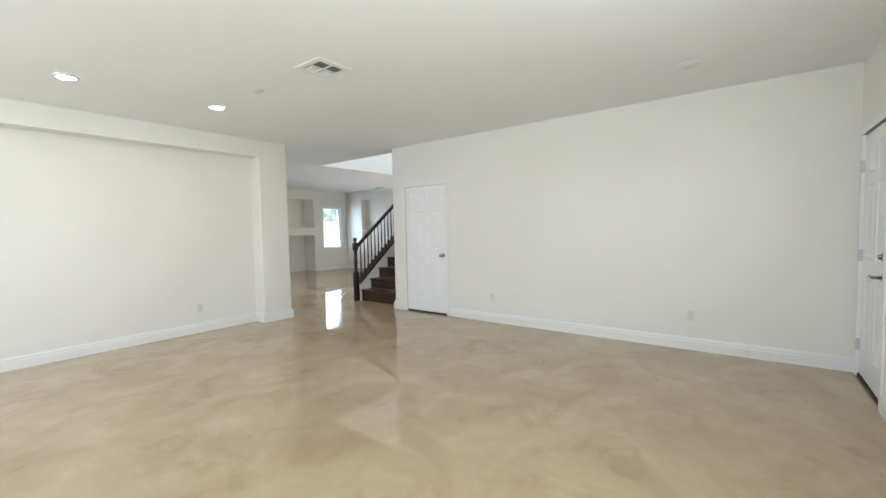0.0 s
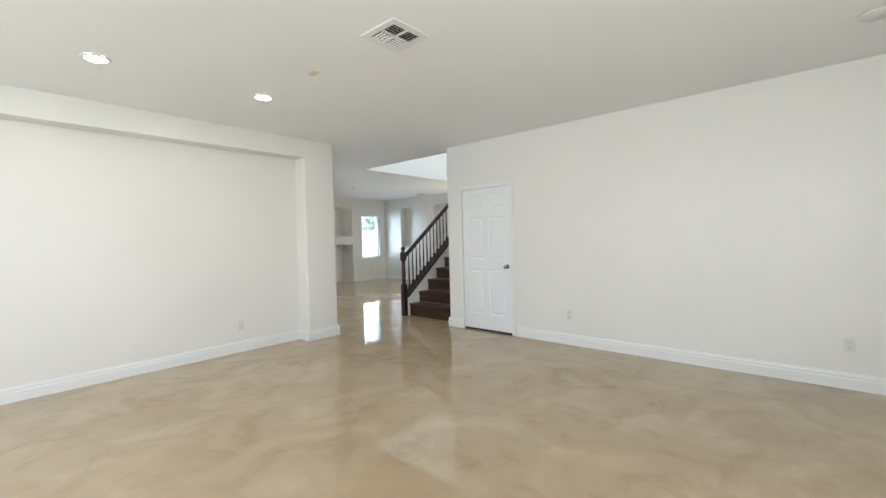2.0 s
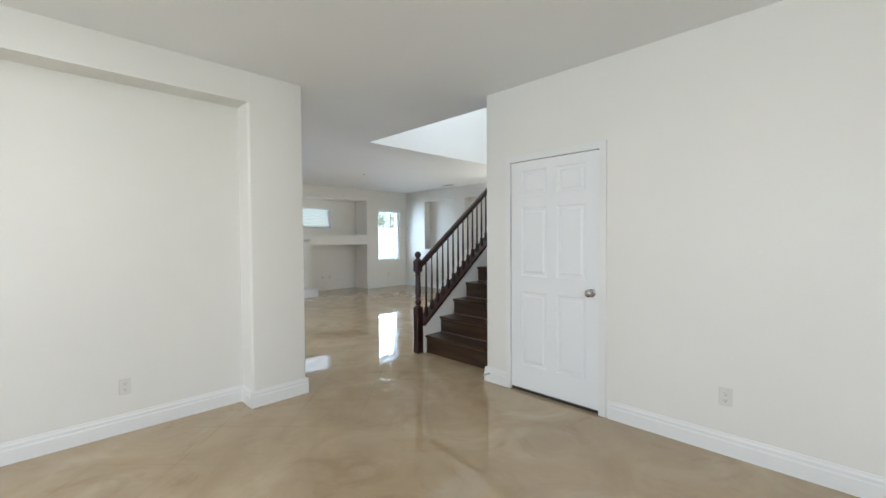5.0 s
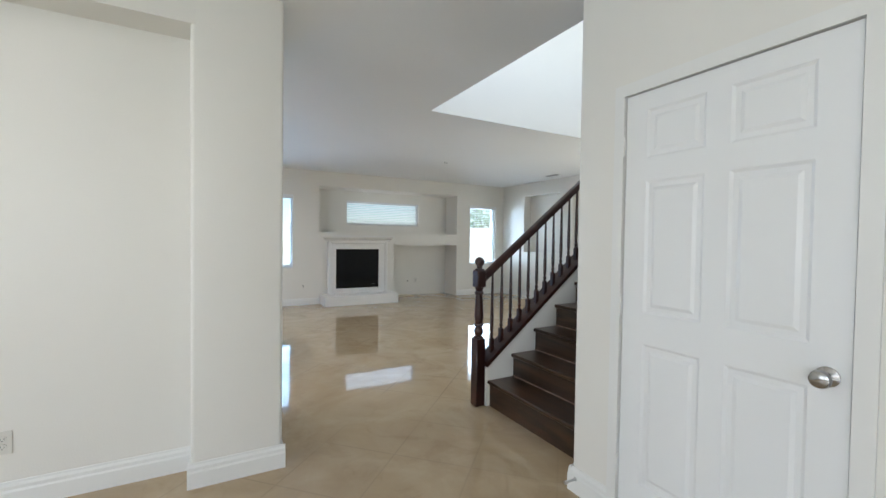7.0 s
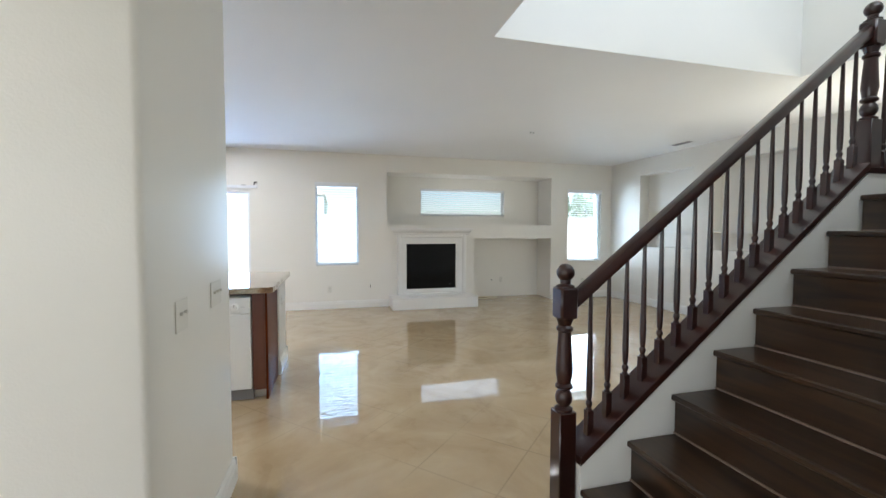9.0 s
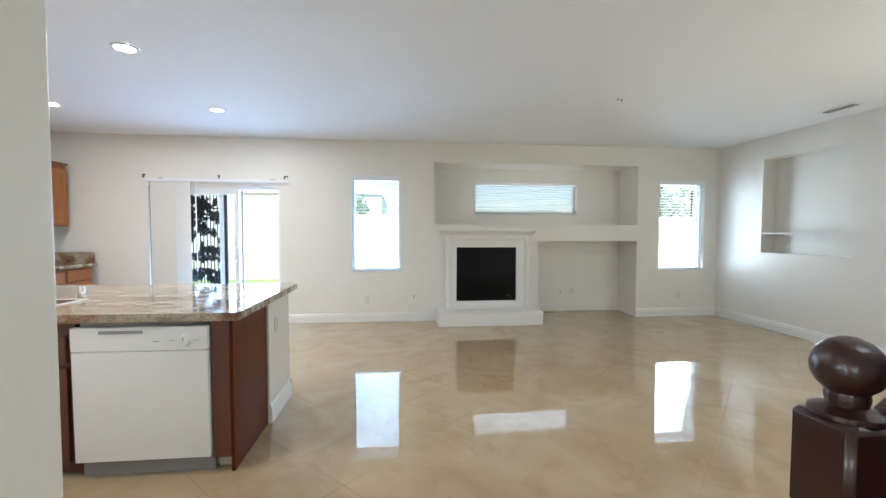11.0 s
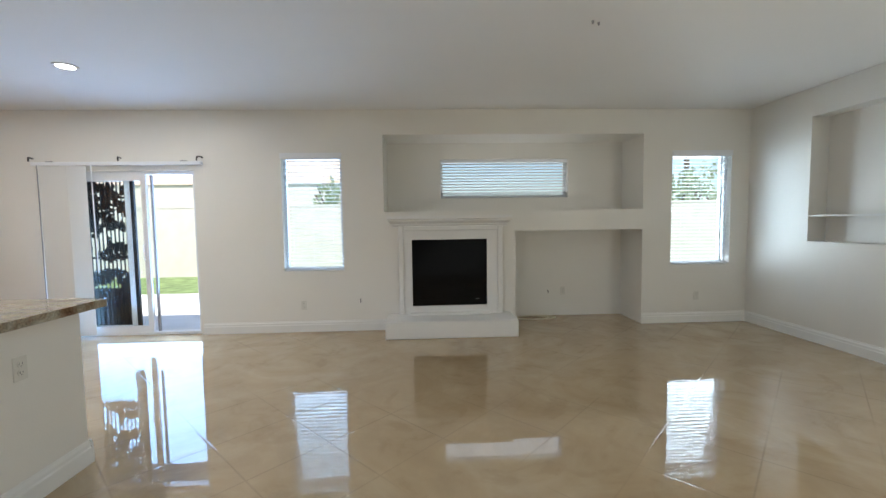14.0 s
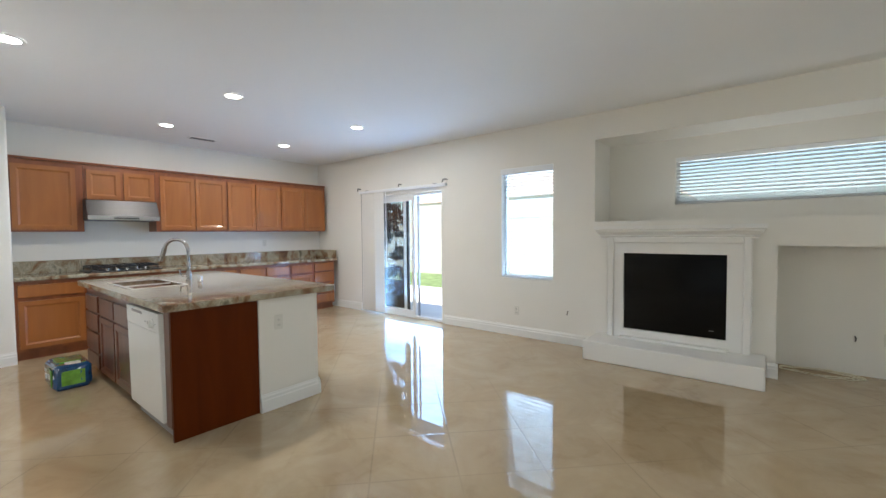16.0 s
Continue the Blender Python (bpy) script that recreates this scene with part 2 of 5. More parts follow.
WALL = material("wall_paint", (0.79, 0.773, 0.722), 0.38, bump=0.35, bump_scale=120, vary=0.015, vary_scale=1.3)
CEIL = material("ceiling_paint", (0.87, 0.876, 0.868), 0.7, bump=0.35, bump_scale=140, vary=0.01, vary_scale=1.0)
TRIM = material("trim_paint", (0.80, 0.80, 0.775), 0.28, bump=0.05, bump_scale=60)
DOORW = material("door_paint", (0.82, 0.83, 0.83), 0.3, bump=0.06, bump_scale=50)
SURR = material("surround_paint", (0.80, 0.795, 0.77), 0.4, bump=0.1, bump_scale=80)
VINYL = material("white_vinyl", (0.82, 0.84, 0.86), 0.3)
SLAT = material("blind_slat", (0.80, 0.82, 0.84), 0.4)


def let_light_through(m, share, color=(0.8, 0.83, 0.86)):
    nt = m.node_tree
    b, out = nt.nodes["Principled BSDF"], nt.nodes["Material Output"]
    t = nt.nodes.new("ShaderNodeBsdfTranslucent")
    t.inputs[0].default_value = (*color, 1)
    mx = nt.nodes.new("ShaderNodeMixShader")
    mx.inputs[0].default_value = share
    nt.links.new(b.outputs[0], mx.inputs[1])
    nt.links.new(t.outputs[0], mx.inputs[2])
    nt.links.new(mx.outputs[0], out.inputs[0])


let_light_through(SLAT, 0.3)
PLATE = material("plastic_plate", (0.70, 0.685, 0.63), 0.35)
DARK = material("dark_slot", (0.02, 0.02, 0.02), 0.6)
WOOD = wood_material("dark_stair_wood", (0.016, 0.008, 0.004), (0.06, 0.03, 0.014), (11, 1.1, 11), 0.3, 0.15)
RAIL = wood_material("dark_rail_wood", (0.015, 0.004, 0.003), (0.034, 0.009, 0.006), (3, 3, 3), 0.28, 0.2)
CAB = wood_material("orange_maple", (0.285, 0.094, 0.021), (0.345, 0.121, 0.029), (7, 7, 0.9), 0.32, 0.25)
PANEL = wood_material("cherry_panel", (0.082, 0.0135, 0.0012), (0.105, 0.02, 0.0016), (5, 5, 0.7), 0.38, 0.0)
PANEL.node_tree.nodes["Principled BSDF"].inputs["Specular IOR Level"].default_value = 0.12
# darker maple of frames and crown; shade of the door gaps is in it too
CABF = wood_material("dark_maple_gap_shade", (0.17, 0.045, 0.013), (0.25, 0.074, 0.023), (7, 7, 0.9), 0.34, 0.2)
VANE = material("vane_plastic", (0.70, 0.69, 0.66), 0.55)
ISLW = wood_material("island_cherry", (0.095, 0.03, 0.018), (0.15, 0.052, 0.031), (7, 7, 0.9), 0.3, 0.3)
KNOB = material("satin_nickel", (0.36, 0.35, 0.34), 0.22, metal=1.0)
STEEL = material("brushed_steel", (0.55, 0.55, 0.55), 0.28, metal=1.0, bump=0.05, bump_scale=300)
HOOD = material("dark_brushed_steel", (0.085, 0.083, 0.081), 0.42, metal=1.0, bump=0.04, bump_scale=300)
SINKM = material("satin_sink_steel", (0.8, 0.8, 0.79), 0.45, metal=1.0)
CHROME = material("chrome", (0.7, 0.69, 0.67), 0.12, metal=1.0)
BLACKM = material("black_metal", (0.02, 0.02, 0.022), 0.35)
SCREEN = material("black_glass", (0.003, 0.003, 0.003), 0.12, spec=0.2)
APPL = material("appliance_white", (0.78, 0.79, 0.78), 0.3)
GREY = material("grey_plastic", (0.3, 0.3, 0.31), 0.5)
FLOOR = floor_material()
GRANITE = granite_material()
GLASS = glass_material("window_glass", (0.96, 0.99, 0.99))
LAMPON = glow_material("lamp_glow", (1.0, 0.98, 0.95), 14.0)
CONCRETE = material("concrete", (0.7, 0.7, 0.69), 0.8, bump=0.3, bump_scale=40, vary=0.1, vary_scale=1.5)
BLOCK = material("block_wall", (0.70, 0.66, 0.6), 0.85, bump=0.3, bump_scale=30, vary=0.06, vary_scale=3)
GRASS = material("grass", (0.16, 0.23, 0.09), 0.9, bump=1.0, bump_scale=60, vary=0.35, vary_scale=4)
LEAF = material("leaf", (0.19, 0.24, 0.11), 0.6, vary=0.3, vary_scale=2)
let_light_through(LEAF, 0.65, (0.55, 0.62, 0.4))
BARK = material("bark", (0.16, 0.12, 0.09), 0.9, bump=0.6, bump_scale=25, vary=0.3, vary_scale=6)
STUCCO = material("stucco", (0.8, 0.74, 0.66), 0.9, bump=0.3, bump_scale=60)
ROOF = material("roof_tile", (0.55, 0.42, 0.34), 0.8, vary=0.25, vary_scale=8)
IRON = material("dark_iron", (0.012, 0.012, 0.014), 0.5)
BLUEW = material("blue_wrap", (0.01, 0.07, 0.2), 0.18, coat=0.6, vary=0.35, vary_scale=14)
GREENW = material("green_wrap", (0.12, 0.36, 0.04), 0.2, coat=0.6, vary=0.3, vary_scale=18)
RED = material("red_plastic", (0.6, 0.03, 0.02), 0.4)
CREAM = material("cream_plastic", (0.68, 0.62, 0.45), 0.5)

# ---- helpers of this scene ----


def box(bm, x0, x1, y0, y1, z0, z1, bev=0.0, seg=1):
    vs = [bm.verts.new(p) for p in ((x0, y0, z0), (x1, y0, z0), (x1, y1, z0), (x0, y1, z0), (x0, y0, z1), (x1, y0, z1), (x1, y1, z1), (x0, y1, z1))]
    fs = [bm.faces.new([vs[i] for i in q]) for q in ((0, 3, 2, 1), (4, 5, 6, 7), (0, 1, 5, 4), (1, 2, 6, 5), (2, 3, 7, 6), (3, 0, 4, 7))]
    if bev:
        es = {e for f in fs for e in f.edges}
        bmesh.ops.bevel(bm, geom=list(es), offset=bev, segments=seg, profile=0.5, affect="EDGES")
    return bm


def boxes(*rows, bev=0.0):
    bm = bmesh.new()
    for r in rows:
        box(bm, *r, bev=bev)
    return bm


def lathe(bm, profile, seg=14, at=(0, 0, 0), axis="z"):
    rings = []
    for r, z in profile:
        ring = []
        for k in range(seg):
            a = 2 * math.pi * k / seg
            p = (r * math.cos(a), r * math.sin(a), z)
            if axis == "y":
                p = (p[0], p[2], p[1])
            if axis == "x":
                p = (p[2], p[0], p[1])
            ring.append(bm.verts.new(Vector(p) + Vector(at)))
        rings.append(ring)
    for a, b in zip(rings, rings[1:]):
        for k in range(seg):
            bm.faces.new((a[k], a[(k + 1) % seg], b[(k + 1) % seg], b[k]))
    bm.faces.new(list(reversed(rings[0])))
    bm.faces.new(rings[-1])
    bmesh.ops.recalc_face_normals(bm, faces=bm.faces[:])
    return bm


def tube(bm, pts, r, seg=8):
    pts = [Vector(p) for p in pts]
    rings = []
    for i, p in enumerate(pts):
        d = (pts[min(i + 1, len(pts) - 1)] - pts[max(i - 1, 0)]).normalized()
        q = d.to_track_quat("Z", "Y")
        rings.append([bm.verts.new(p + q @ Vector((r * math.cos(2 * math.pi * k / seg), r * math.sin(2 * math.pi * k / seg), 0))) for k in range(seg)])
    for a, b in zip(rings, rings[1:]):
        for k in range(seg):
            bm.faces.new((a[k], a[(k + 1) % seg], b[(k + 1) % seg], b[k]))
    bm.faces.new(list(reversed(rings[0])))
    bm.faces.new(rings[-1])
    bmesh.ops.recalc_face_normals(bm, faces=bm.faces[:])
    return bm


def mesh_of(name, bm, mat, smooth=False):
    me = bpy.data.meshes.new(name)
    if smooth:
        for f in bm.faces:
            f.smooth = True
    bm.to_mesh(me)
    bm.free()
    me.materials.append(mat)
    if smooth:
        me.set_sharp_from_angle(angle=radians(40))
    return me


def structure(name, bm, mat, label="", smooth=False):
    return tagged(new(name, mesh_of(name, bm, mat, smooth)), label, "", "", "structure")


def thing(name, label, category, at=(0, 0, 0), group="", rz=0.0):
    ob = new(name)
    ob.empty_display_size = 0.1
    ob.matrix_basis = pose(*at, 0, 0, rz)
    return tagged(ob, label, category, group)


def part(name, bm, mat, parent, label="", smooth=False, world=False, at=None):
    """One mesh under a thing; world: its points are in the world's metres, else in the parent's."""
    if world:
        off, p = Vector(), parent
        while p:
            off += p.matrix_basis.translation
            p = p.parent
        bmesh.ops.translate(bm, verts=bm.verts[:], vec=-off)
    ob = new(name, mesh_of(name, bm, mat, smooth))
    ob.parent = parent
    if at:
        ob.location = at
    return tagged(ob, label)


def repeat(ob, at, rot=None):
    """Another part on the same mesh."""
    c = ob.copy()
    scene.collection.objects.link(c)
    c.location = at
    if rot:
        c.rotation_euler = rot
    return c


# ---- structure ----
H = CZ
structure("floor", boxes((-2.74, 9.66, -0.6, 12.14, -0.1, 0.0), (4.78, 8.23, 12.14, 12.7, -0.1, 0.0)), FLOOR, "glossy beige marbled epoxy floor")


def ceiling():
    bm = boxes((-2.74, 4.94, -0.6, 5.13, H, H + 0.15), (-2.74, 5.06, 5.13, 7.41, H, H + 0.15), (-2.74, 9.66, 7.41, 12.14, H, H + 0.15), (7.92, 9.66, 5.13, 7.41, H, H + 0.15))
    structure("ceiling", bm, CEIL, "flat off-white textured ceiling")
    structure("ceiling_upper", boxes((4.9, 8.1, 5.0, 7.6, 5.3, 5.4)), CEIL, "flat white upper ceiling over the stairwell")


ceiling()


def north_wall():
    Y0, Y1 = 12.0, 12.14
    bm = boxes(
        (-0.61, 0.83, Y0, Y1, 0, H), (0.83, 2.63, Y0, Y1, 1.99, H), (2.63, 3.655, Y0, Y1, 0, H),
        (3.655, 4.378, Y0, Y1, 0, 0.755), (3.655, 4.378, Y0, Y1, 2.158, H), (4.378, 4.88, Y0, Y1, 0, H),
        (4.88, 8.13, Y0, 12.56, 2.40, H), (4.88, 6.51, Y0, 12.56, 0, 1.467), (6.51, 8.13, Y0, 12.56, 1.21, 1.467),
        (4.78, 5.60, 12.56, 12.72, 0, H), (5.60, 7.365, 12.56, 12.72, 0, 1.655), (5.60, 7.365, 12.56, 12.72, 2.185, H), (7.365, 8.23, 12.56, 12.72, 0, H),
        (4.78, 4.88, Y1, 12.56, 0, H), (8.13, 8.23, Y1, 12.56, 0, H),
        (8.13, 8.50, Y0, Y1, 0, H), (8.50, 9.27, Y0, Y1, 0, 0.752), (8.50, 9.27, Y0, Y1, 2.16, H), (9.27, 9.507, Y0, Y1, 0, H))
    structure("wall_north", bm, WALL, "off-white wall with media niche, windows and slider")


def east_wall():
    X0, X1, XB = 9.507, 9.66, 9.71
    A = (10.01, 11.18)
    B = (8.50, 9.67)
    z0, z1 = 1.07, 2.395
    # opening from y 6.55 to 7.45 is unseen, cut for the added fill lamp
    bm = boxes((X0, X1, 6.42, 6.55, 0, H), (X0, X1, 6.55, 7.45, 0, 0.75), (X0, X1, 6.55, 7.45, 2.25, H), (X0, X1, 7.45, B[0], 0, H), (X0, X1, B[1], A[0], 0, H), (X0, X1, A[1], 12.14, 0, H))
    for a, b in (A, B):
        box(bm, X0, X1, a, b, 0, z0)
        box(bm, X0, X1, a, b, z1, H)
        box(bm, XB, XB + 0.1, a - 0.05, b + 0.05, z0 - 0.05, z1 + 0.05)
        box(bm, X1, XB, a - 0.05, b + 0.05, z0 - 0.05, z0)
        box(bm, X1, XB, a - 0.05, b + 0.05, z1, z1 + 0.05)
        box(bm, X1, XB, a - 0.05, a, z0, z1)
        box(bm, X1, XB, b, b + 0.05, z0, z1)
    structure("wall_east", bm, WALL, "off-white wall with two recessed display niches")
    for a, b in (A, B):
        s = boxes((X0 + 0.004, XB, a, b, 1.335, 1.352))
        structure("niche_shelf", s, TRIM, "thin white shelf across a wall niche")


def vertical_edges(bm, pts):
    es = [e for e in bm.edges if abs(e.verts[0].co.z - e.verts[1].co.z) > 0.1 and any(abs(e.verts[0].co.x - x) < 1e-3 and abs(e.verts[0].co.y - y) < 1e-3 for x, y in pts)]
    bmesh.ops.bevel(bm, geom=es, offset=0.022, segments=5, profile=0.5, affect="EDGES")
    return bm


north_wall()
east_wall()
structure("wall_kitchen_west", boxes((-0.61, -0.47, 6.93, 12.0, 0, H)), WALL, "off-white kitchen wall behind the cabinets")
structure("wall_kitchen_end", vertical_edges(boxes((-0.47, 0.24, 7.07, 7.77, 0, H)), ((0.24, 7.77), (0.24, 7.07))), WALL, "off-white wall end beside the kitchen cabinets", True)
structure("wall_kitchen_south", boxes((-0.61, 3.30, 6.93, 7.07, 0, H)), WALL, "off-white wall of the kitchen")


def living_walls():
    bm = boxes((-2.6, 2.98, 6.30, 6.44, 0, H))
    structure("wall_living_north", bm, WALL, "off-white back of the shallow recess")
    bm = boxes((-1.9, 3.005, 6.0785, 6.30, 2.46, H))
    structure("wall_living_beam", bm, WALL, "off-white soffit over the shallow recess")
    structure("wall_living_recess_end", boxes((-2.6, -1.9, 6.08, 6.30, 0, H)), WALL, "off-white wall beside the recess")
    bm = bmesh.new()
    outline = ((2.98, 6.08), (3.44, 6.08), (3.44, 7.07), (3.30, 7.07), (3.30, 6.44), (2.98, 6.44))
    lo = [bm.verts.new((x, y, 0)) for x, y in outline]
    hi = [bm.verts.new((x, y, H)) for x, y in outline]
    n = len(outline)
    for k in range(n):
        bm.faces.new((lo[k], lo[(k + 1) % n], hi[(k + 1) % n], hi[k]))
    bm.faces.new(hi)
    vertical_edges(bm, ((2.98, 6.08), (3.44, 6.08), (3.44, 7.07)))
    structure("wall_pier", bm, WALL, "off-white wall end with rounded corners at the opening", True)
    # right-hand wall with the closet door's opening
    bm = boxes((4.80, 4.94, -0.6, 4.00, 0, H), (4.80, 4.94, 4.00, 4.85, 2.055, H))
    structure("wall_living_east", bm, WALL, "long plain off-white living room wall")
    bm = vertical_edges(boxes((4.80, 4.94, 4.85, 5.13, 0, H)), ((4.80, 5.13),))
    structure("wall_living_east_end", bm, WALL, "off-white wall end beside the stairs", True)
    structure("wall_closet_back", boxes((5.5, 5.6, 3.5, 4.99, 0, H), (4.94, 5.5, 3.5, 3.6, 0, H)), WALL, "plain wall inside the closet")
    # south wall with front door opening and one wide unseen opening added for light
    bm = boxes((-2.6, -0.5, -0.6, -0.46, 0, H), (-0.5, 1.7, -0.6, -0.46, 0, 0.75), (-0.5, 1.7, -0.6, -0.46, 2.25, H), (1.7, 3.90, -0.6, -0.46, 0, H), (3.90, 4.71, -0.6, -0.46, 2.065, H), (4.71, 4.80, -0.6, -0.46, 0, H))
    structure("wall_south", bm, WALL, "off-white wall with the front door")
    bm = boxes((-2.74, -2.6, -0.6, 0.5, 0, H), (-2.74, -2.6, 0.5, 2.1, 0, 0.75), (-2.74, -2.6, 0.5, 2.1, 2.25, H), (-2.74, -2.6, 2.1, 3.4, 0, H), (-2.74, -2.6, 3.4, 5.0, 0, 0.75), (-2.74, -2.6, 3.4, 5.0, 2.25, H), (-2.74, -2.6, 5.0, 6.44, 0, H))
    structure("wall_west", bm, WALL, "plain off-white wall with two unseen window openings")


living_walls()


def stairwell():
    T = 5.3
    # upper opening is unseen, put here for the stairwell lamp
    structure("wall_stair_south", boxes((4.94, 8.06, 4.99, 5.13, 0, 3.5), (4.94, 5.6, 4.99, 5.13, 3.5, 4.9), (7.4, 8.06, 4.99, 5.13, 3.5, 4.9), (4.94, 8.06, 4.99, 5.13, 4.9, T)), WALL, "tall off-white wall beside the stairs")
    structure("wall_upper_north", boxes((4.91, 8.06, 7.41, 7.55, H + 0.15, T), (5.06, 7.92, 7.406, 7.4095, H + 0.001, T)), WALL, "white upper wall of the stairwell")
    structure("wall_upper_east", boxes((7.92, 8.06, 5.13, 7.41, H + 0.15, T), (7.916, 7.9195, 5.13, 7.4055, H + 0.001, T)), WALL, "white upper wall of the stairwell")
    structure("wall_upper_west", boxes((4.91, 5.06, 5.13, 7.41, H + 0.15, T)), WALL, "white upper wall of the stairwell")
    structure("wall_under_landing", boxes((7.92, 8.06, 5.13, 6.42, 0, H)), WALL, "plain wall beside the stairs")
    structure("wall_great_room_south", boxes((8.06, 9.507, 6.28, 6.42, 0, H)), WALL, "plain off-white great room wall")


stairwell()
# unseen slabs added so that no sun patches reach the floors
structure("eave", boxes((-4.0, 5.5, -2.0, -0.6, 2.86, 2.98), (-4.0, -2.74, -0.6, 6.5, 2.86, 2.98), (4.5, 8.5, 3.6, 4.99, 5.42, 5.5)), TRIM, "unseen overhang added to keep sun out of the openings")


def baseboard(name, x0, y0, x1, y1, nx, ny):
    """Stepped moulding along a wall; nx, ny: the way it faces."""
    prof = ((0.0, 0.0), (0.016, 0.0), (0.016, 0.085), (0.012, 0.095), (0.012, 0.112), (0.006, 0.124), (0.004, 0.135), (0.0, 0.135))
    bm = bmesh.new()
    ends = []
    for x, y in ((x0, y0), (x1, y1)):
        ends.append([bm.verts.new((x + nx * d, y + ny * d, z)) for d, z in prof])
    n = len(prof)
    for k in range(n):
        bm.faces.new((ends[0][k], ends[0][(k + 1) % n], ends[1][(k + 1) % n], ends[1][k]))
    bm.faces.new(ends[0])
    bm.faces.new(list(reversed(ends[1])))
    bmesh.ops.recalc_face_normals(bm, faces=bm.faces[:])
    structure(name, bm, TRIM, "white stepped baseboard")


for row in (
        (-1.9, 6.30, 2.98, 6.30, 0, -1), (2.98, 6.30, 2.98, 6.08, -1, 0), (2.964, 6.08, 3.456, 6.08, 0, -1), (3.44, 6.08, 3.44, 7.07, 1, 0),
        (3.456, 7.07, 0.24, 7.07, 0, 1), (4.80, -0.46, 4.80, 3.955, -1, 0), (4.80, 4.895, 4.80, 5.13, -1, 0), (4.784, 5.13, 5.04, 5.13, 0, 1),
        (-2.6, -0.46, 3.85, -0.46, 0, 1), (-2.6, -0.46, -2.6, 6.08, 1, 0), (-2.6, 6.08, -1.9, 6.08, 0, -1), (-1.9, 6.08, -1.9, 6.30, 1, 0),
        (2.66, 12.0, 4.90, 12.0, 0, -1), (-0.47, 12.0, 0.80, 12.0, 0, -1), (8.13, 12.0, 9.507, 12.0, 0, -1), (9.507, 12.0, 9.507, 6.42, -1, 0), (9.507, 6.42, 7.92, 6.42, 0, 1),
        (6.445, 12.0, 6.526, 12.0, 0, -1), (0.24, 7.07, 0.24, 7.77, 1, 0), (5.07, 6.385, 7.92, 6.385, 0, 1)):
    baseboard("baseboard", *row)

# ---- doors ----


def six_panel(bm, w, h, y0, y1, rows, stile=0.105, mid=0.09):
    """Slab with six raised panels on the side y0; lies in x and z."""
    d = 0.009
    yb = y0 + d
    xs = ((stile, (w - mid) / 2), ((w + mid) / 2, w - stile))
    box(bm, 0, w, yb, y1, 0, h)
    box(bm, 0, stile, y0, yb, 0, h)
    box(bm, w - stile, w, y0, yb, 0, h)
    box(bm, xs[0][1], xs[1][0], y0, yb, 0, h)
    edges = [0] + [v for r in rows for v in r] + [h]
    for a, b in zip(edges[::2], edges[1::2]):
        for x0, x1 in xs:
            box(bm, x0, x1, y0, yb, a, b)
    bmesh.ops.recalc_face_normals(bm, faces=bm.faces[:])
    return bm


def raised_panels(w, rows, y0, slab, stile=0.105, mid=0.09):
    yb = y0 + 0.009
    xs = ((stile, (w - mid) / 2), ((w + mid) / 2, w - stile))
    for z0, z1 in rows:
        for x0, x1 in xs:
            bm = bmesh.new()
            vs = []
            for inset, y in ((0.0, y0 + 0.001), (0.012, yb - 0.001), (0.03, yb - 0.001), (0.045, y0 + 0.002)):
                vs.append([bm.verts.new(p) for p in ((x0 + inset, y, z0 + inset), (x1 - inset, y, z0 + inset), (x1 - inset, y, z1 - inset), (x0 + inset, y, z1 - inset))])
            for a, b in zip(vs, vs[1:]):
                for k in range(4):
                    bm.faces.new((a[k], a[(k + 1) % 4], b[(k + 1) % 4], b[k]))
            bm.faces.new(vs[-1])
            bmesh.ops.recalc_face_normals(bm, faces=bm.faces[:])
            if bm.faces[-1].normal.y > 0:
                bmesh.ops.reverse_faces(bm, faces=bm.faces[:])
            part("panel", bm, DOORW, slab)


ROWS = ((0.21, 0.86), (1.0, 1.6), (1.70, 1.92))


def closet_door():
    # local x runs along the wall from the latch side (south) to the hinge side (north), local -y faces the room
    d = thing("door_closet", "closed white six-panel closet door with satin knob", "door", (4.80, 4.845, 0.0), rz=-90)
    d["kind"] = "structure"
    w = 0.82
    raised_panels(w - 0.012, ROWS, 0.004, part("door_slab", six_panel(bmesh.new(), w - 0.012, 2.0, 0.004, 0.04, ROWS), DOORW, d, at=(0.006, 0, 0.03)))
    fr = boxes((-0.05, 0, -0.012, 0.14, 0, 2.09), (w, w + 0.055, -0.012, 0.14, 0, 2.09), (0, w, -0.012, 0.14, 2.035, 2.09))
    part("door_frame", fr, TRIM, d)
    part("threshold", boxes((0, w, 0.012, 0.12, 0.001, 0.02)), DARK, d, "black gap strip under the door")
    k = part("door_handle", lathe(bmesh.new(), ((0.032, 0.0), (0.032, -0.006), (0.013, -0.012), (0.012, -0.035), (0.024, -0.042), (0.029, -0.055), (0.026, -0.068), (0.014, -0.073)), 20, axis="y"), KNOB, d, "satin nickel round knob", True, at=(w - 0.062, 0.003, 0.935))
    h = part("hinge", boxes((-0.006, 0.006, -0.012, 0.004, -0.045, 0.045), bev=0.002), TRIM, d, at=(0.0, 0.0, 0.28))
    for z in (1.05, 1.8):
        repeat(h, (0.0, 0.0, z))


closet_door()


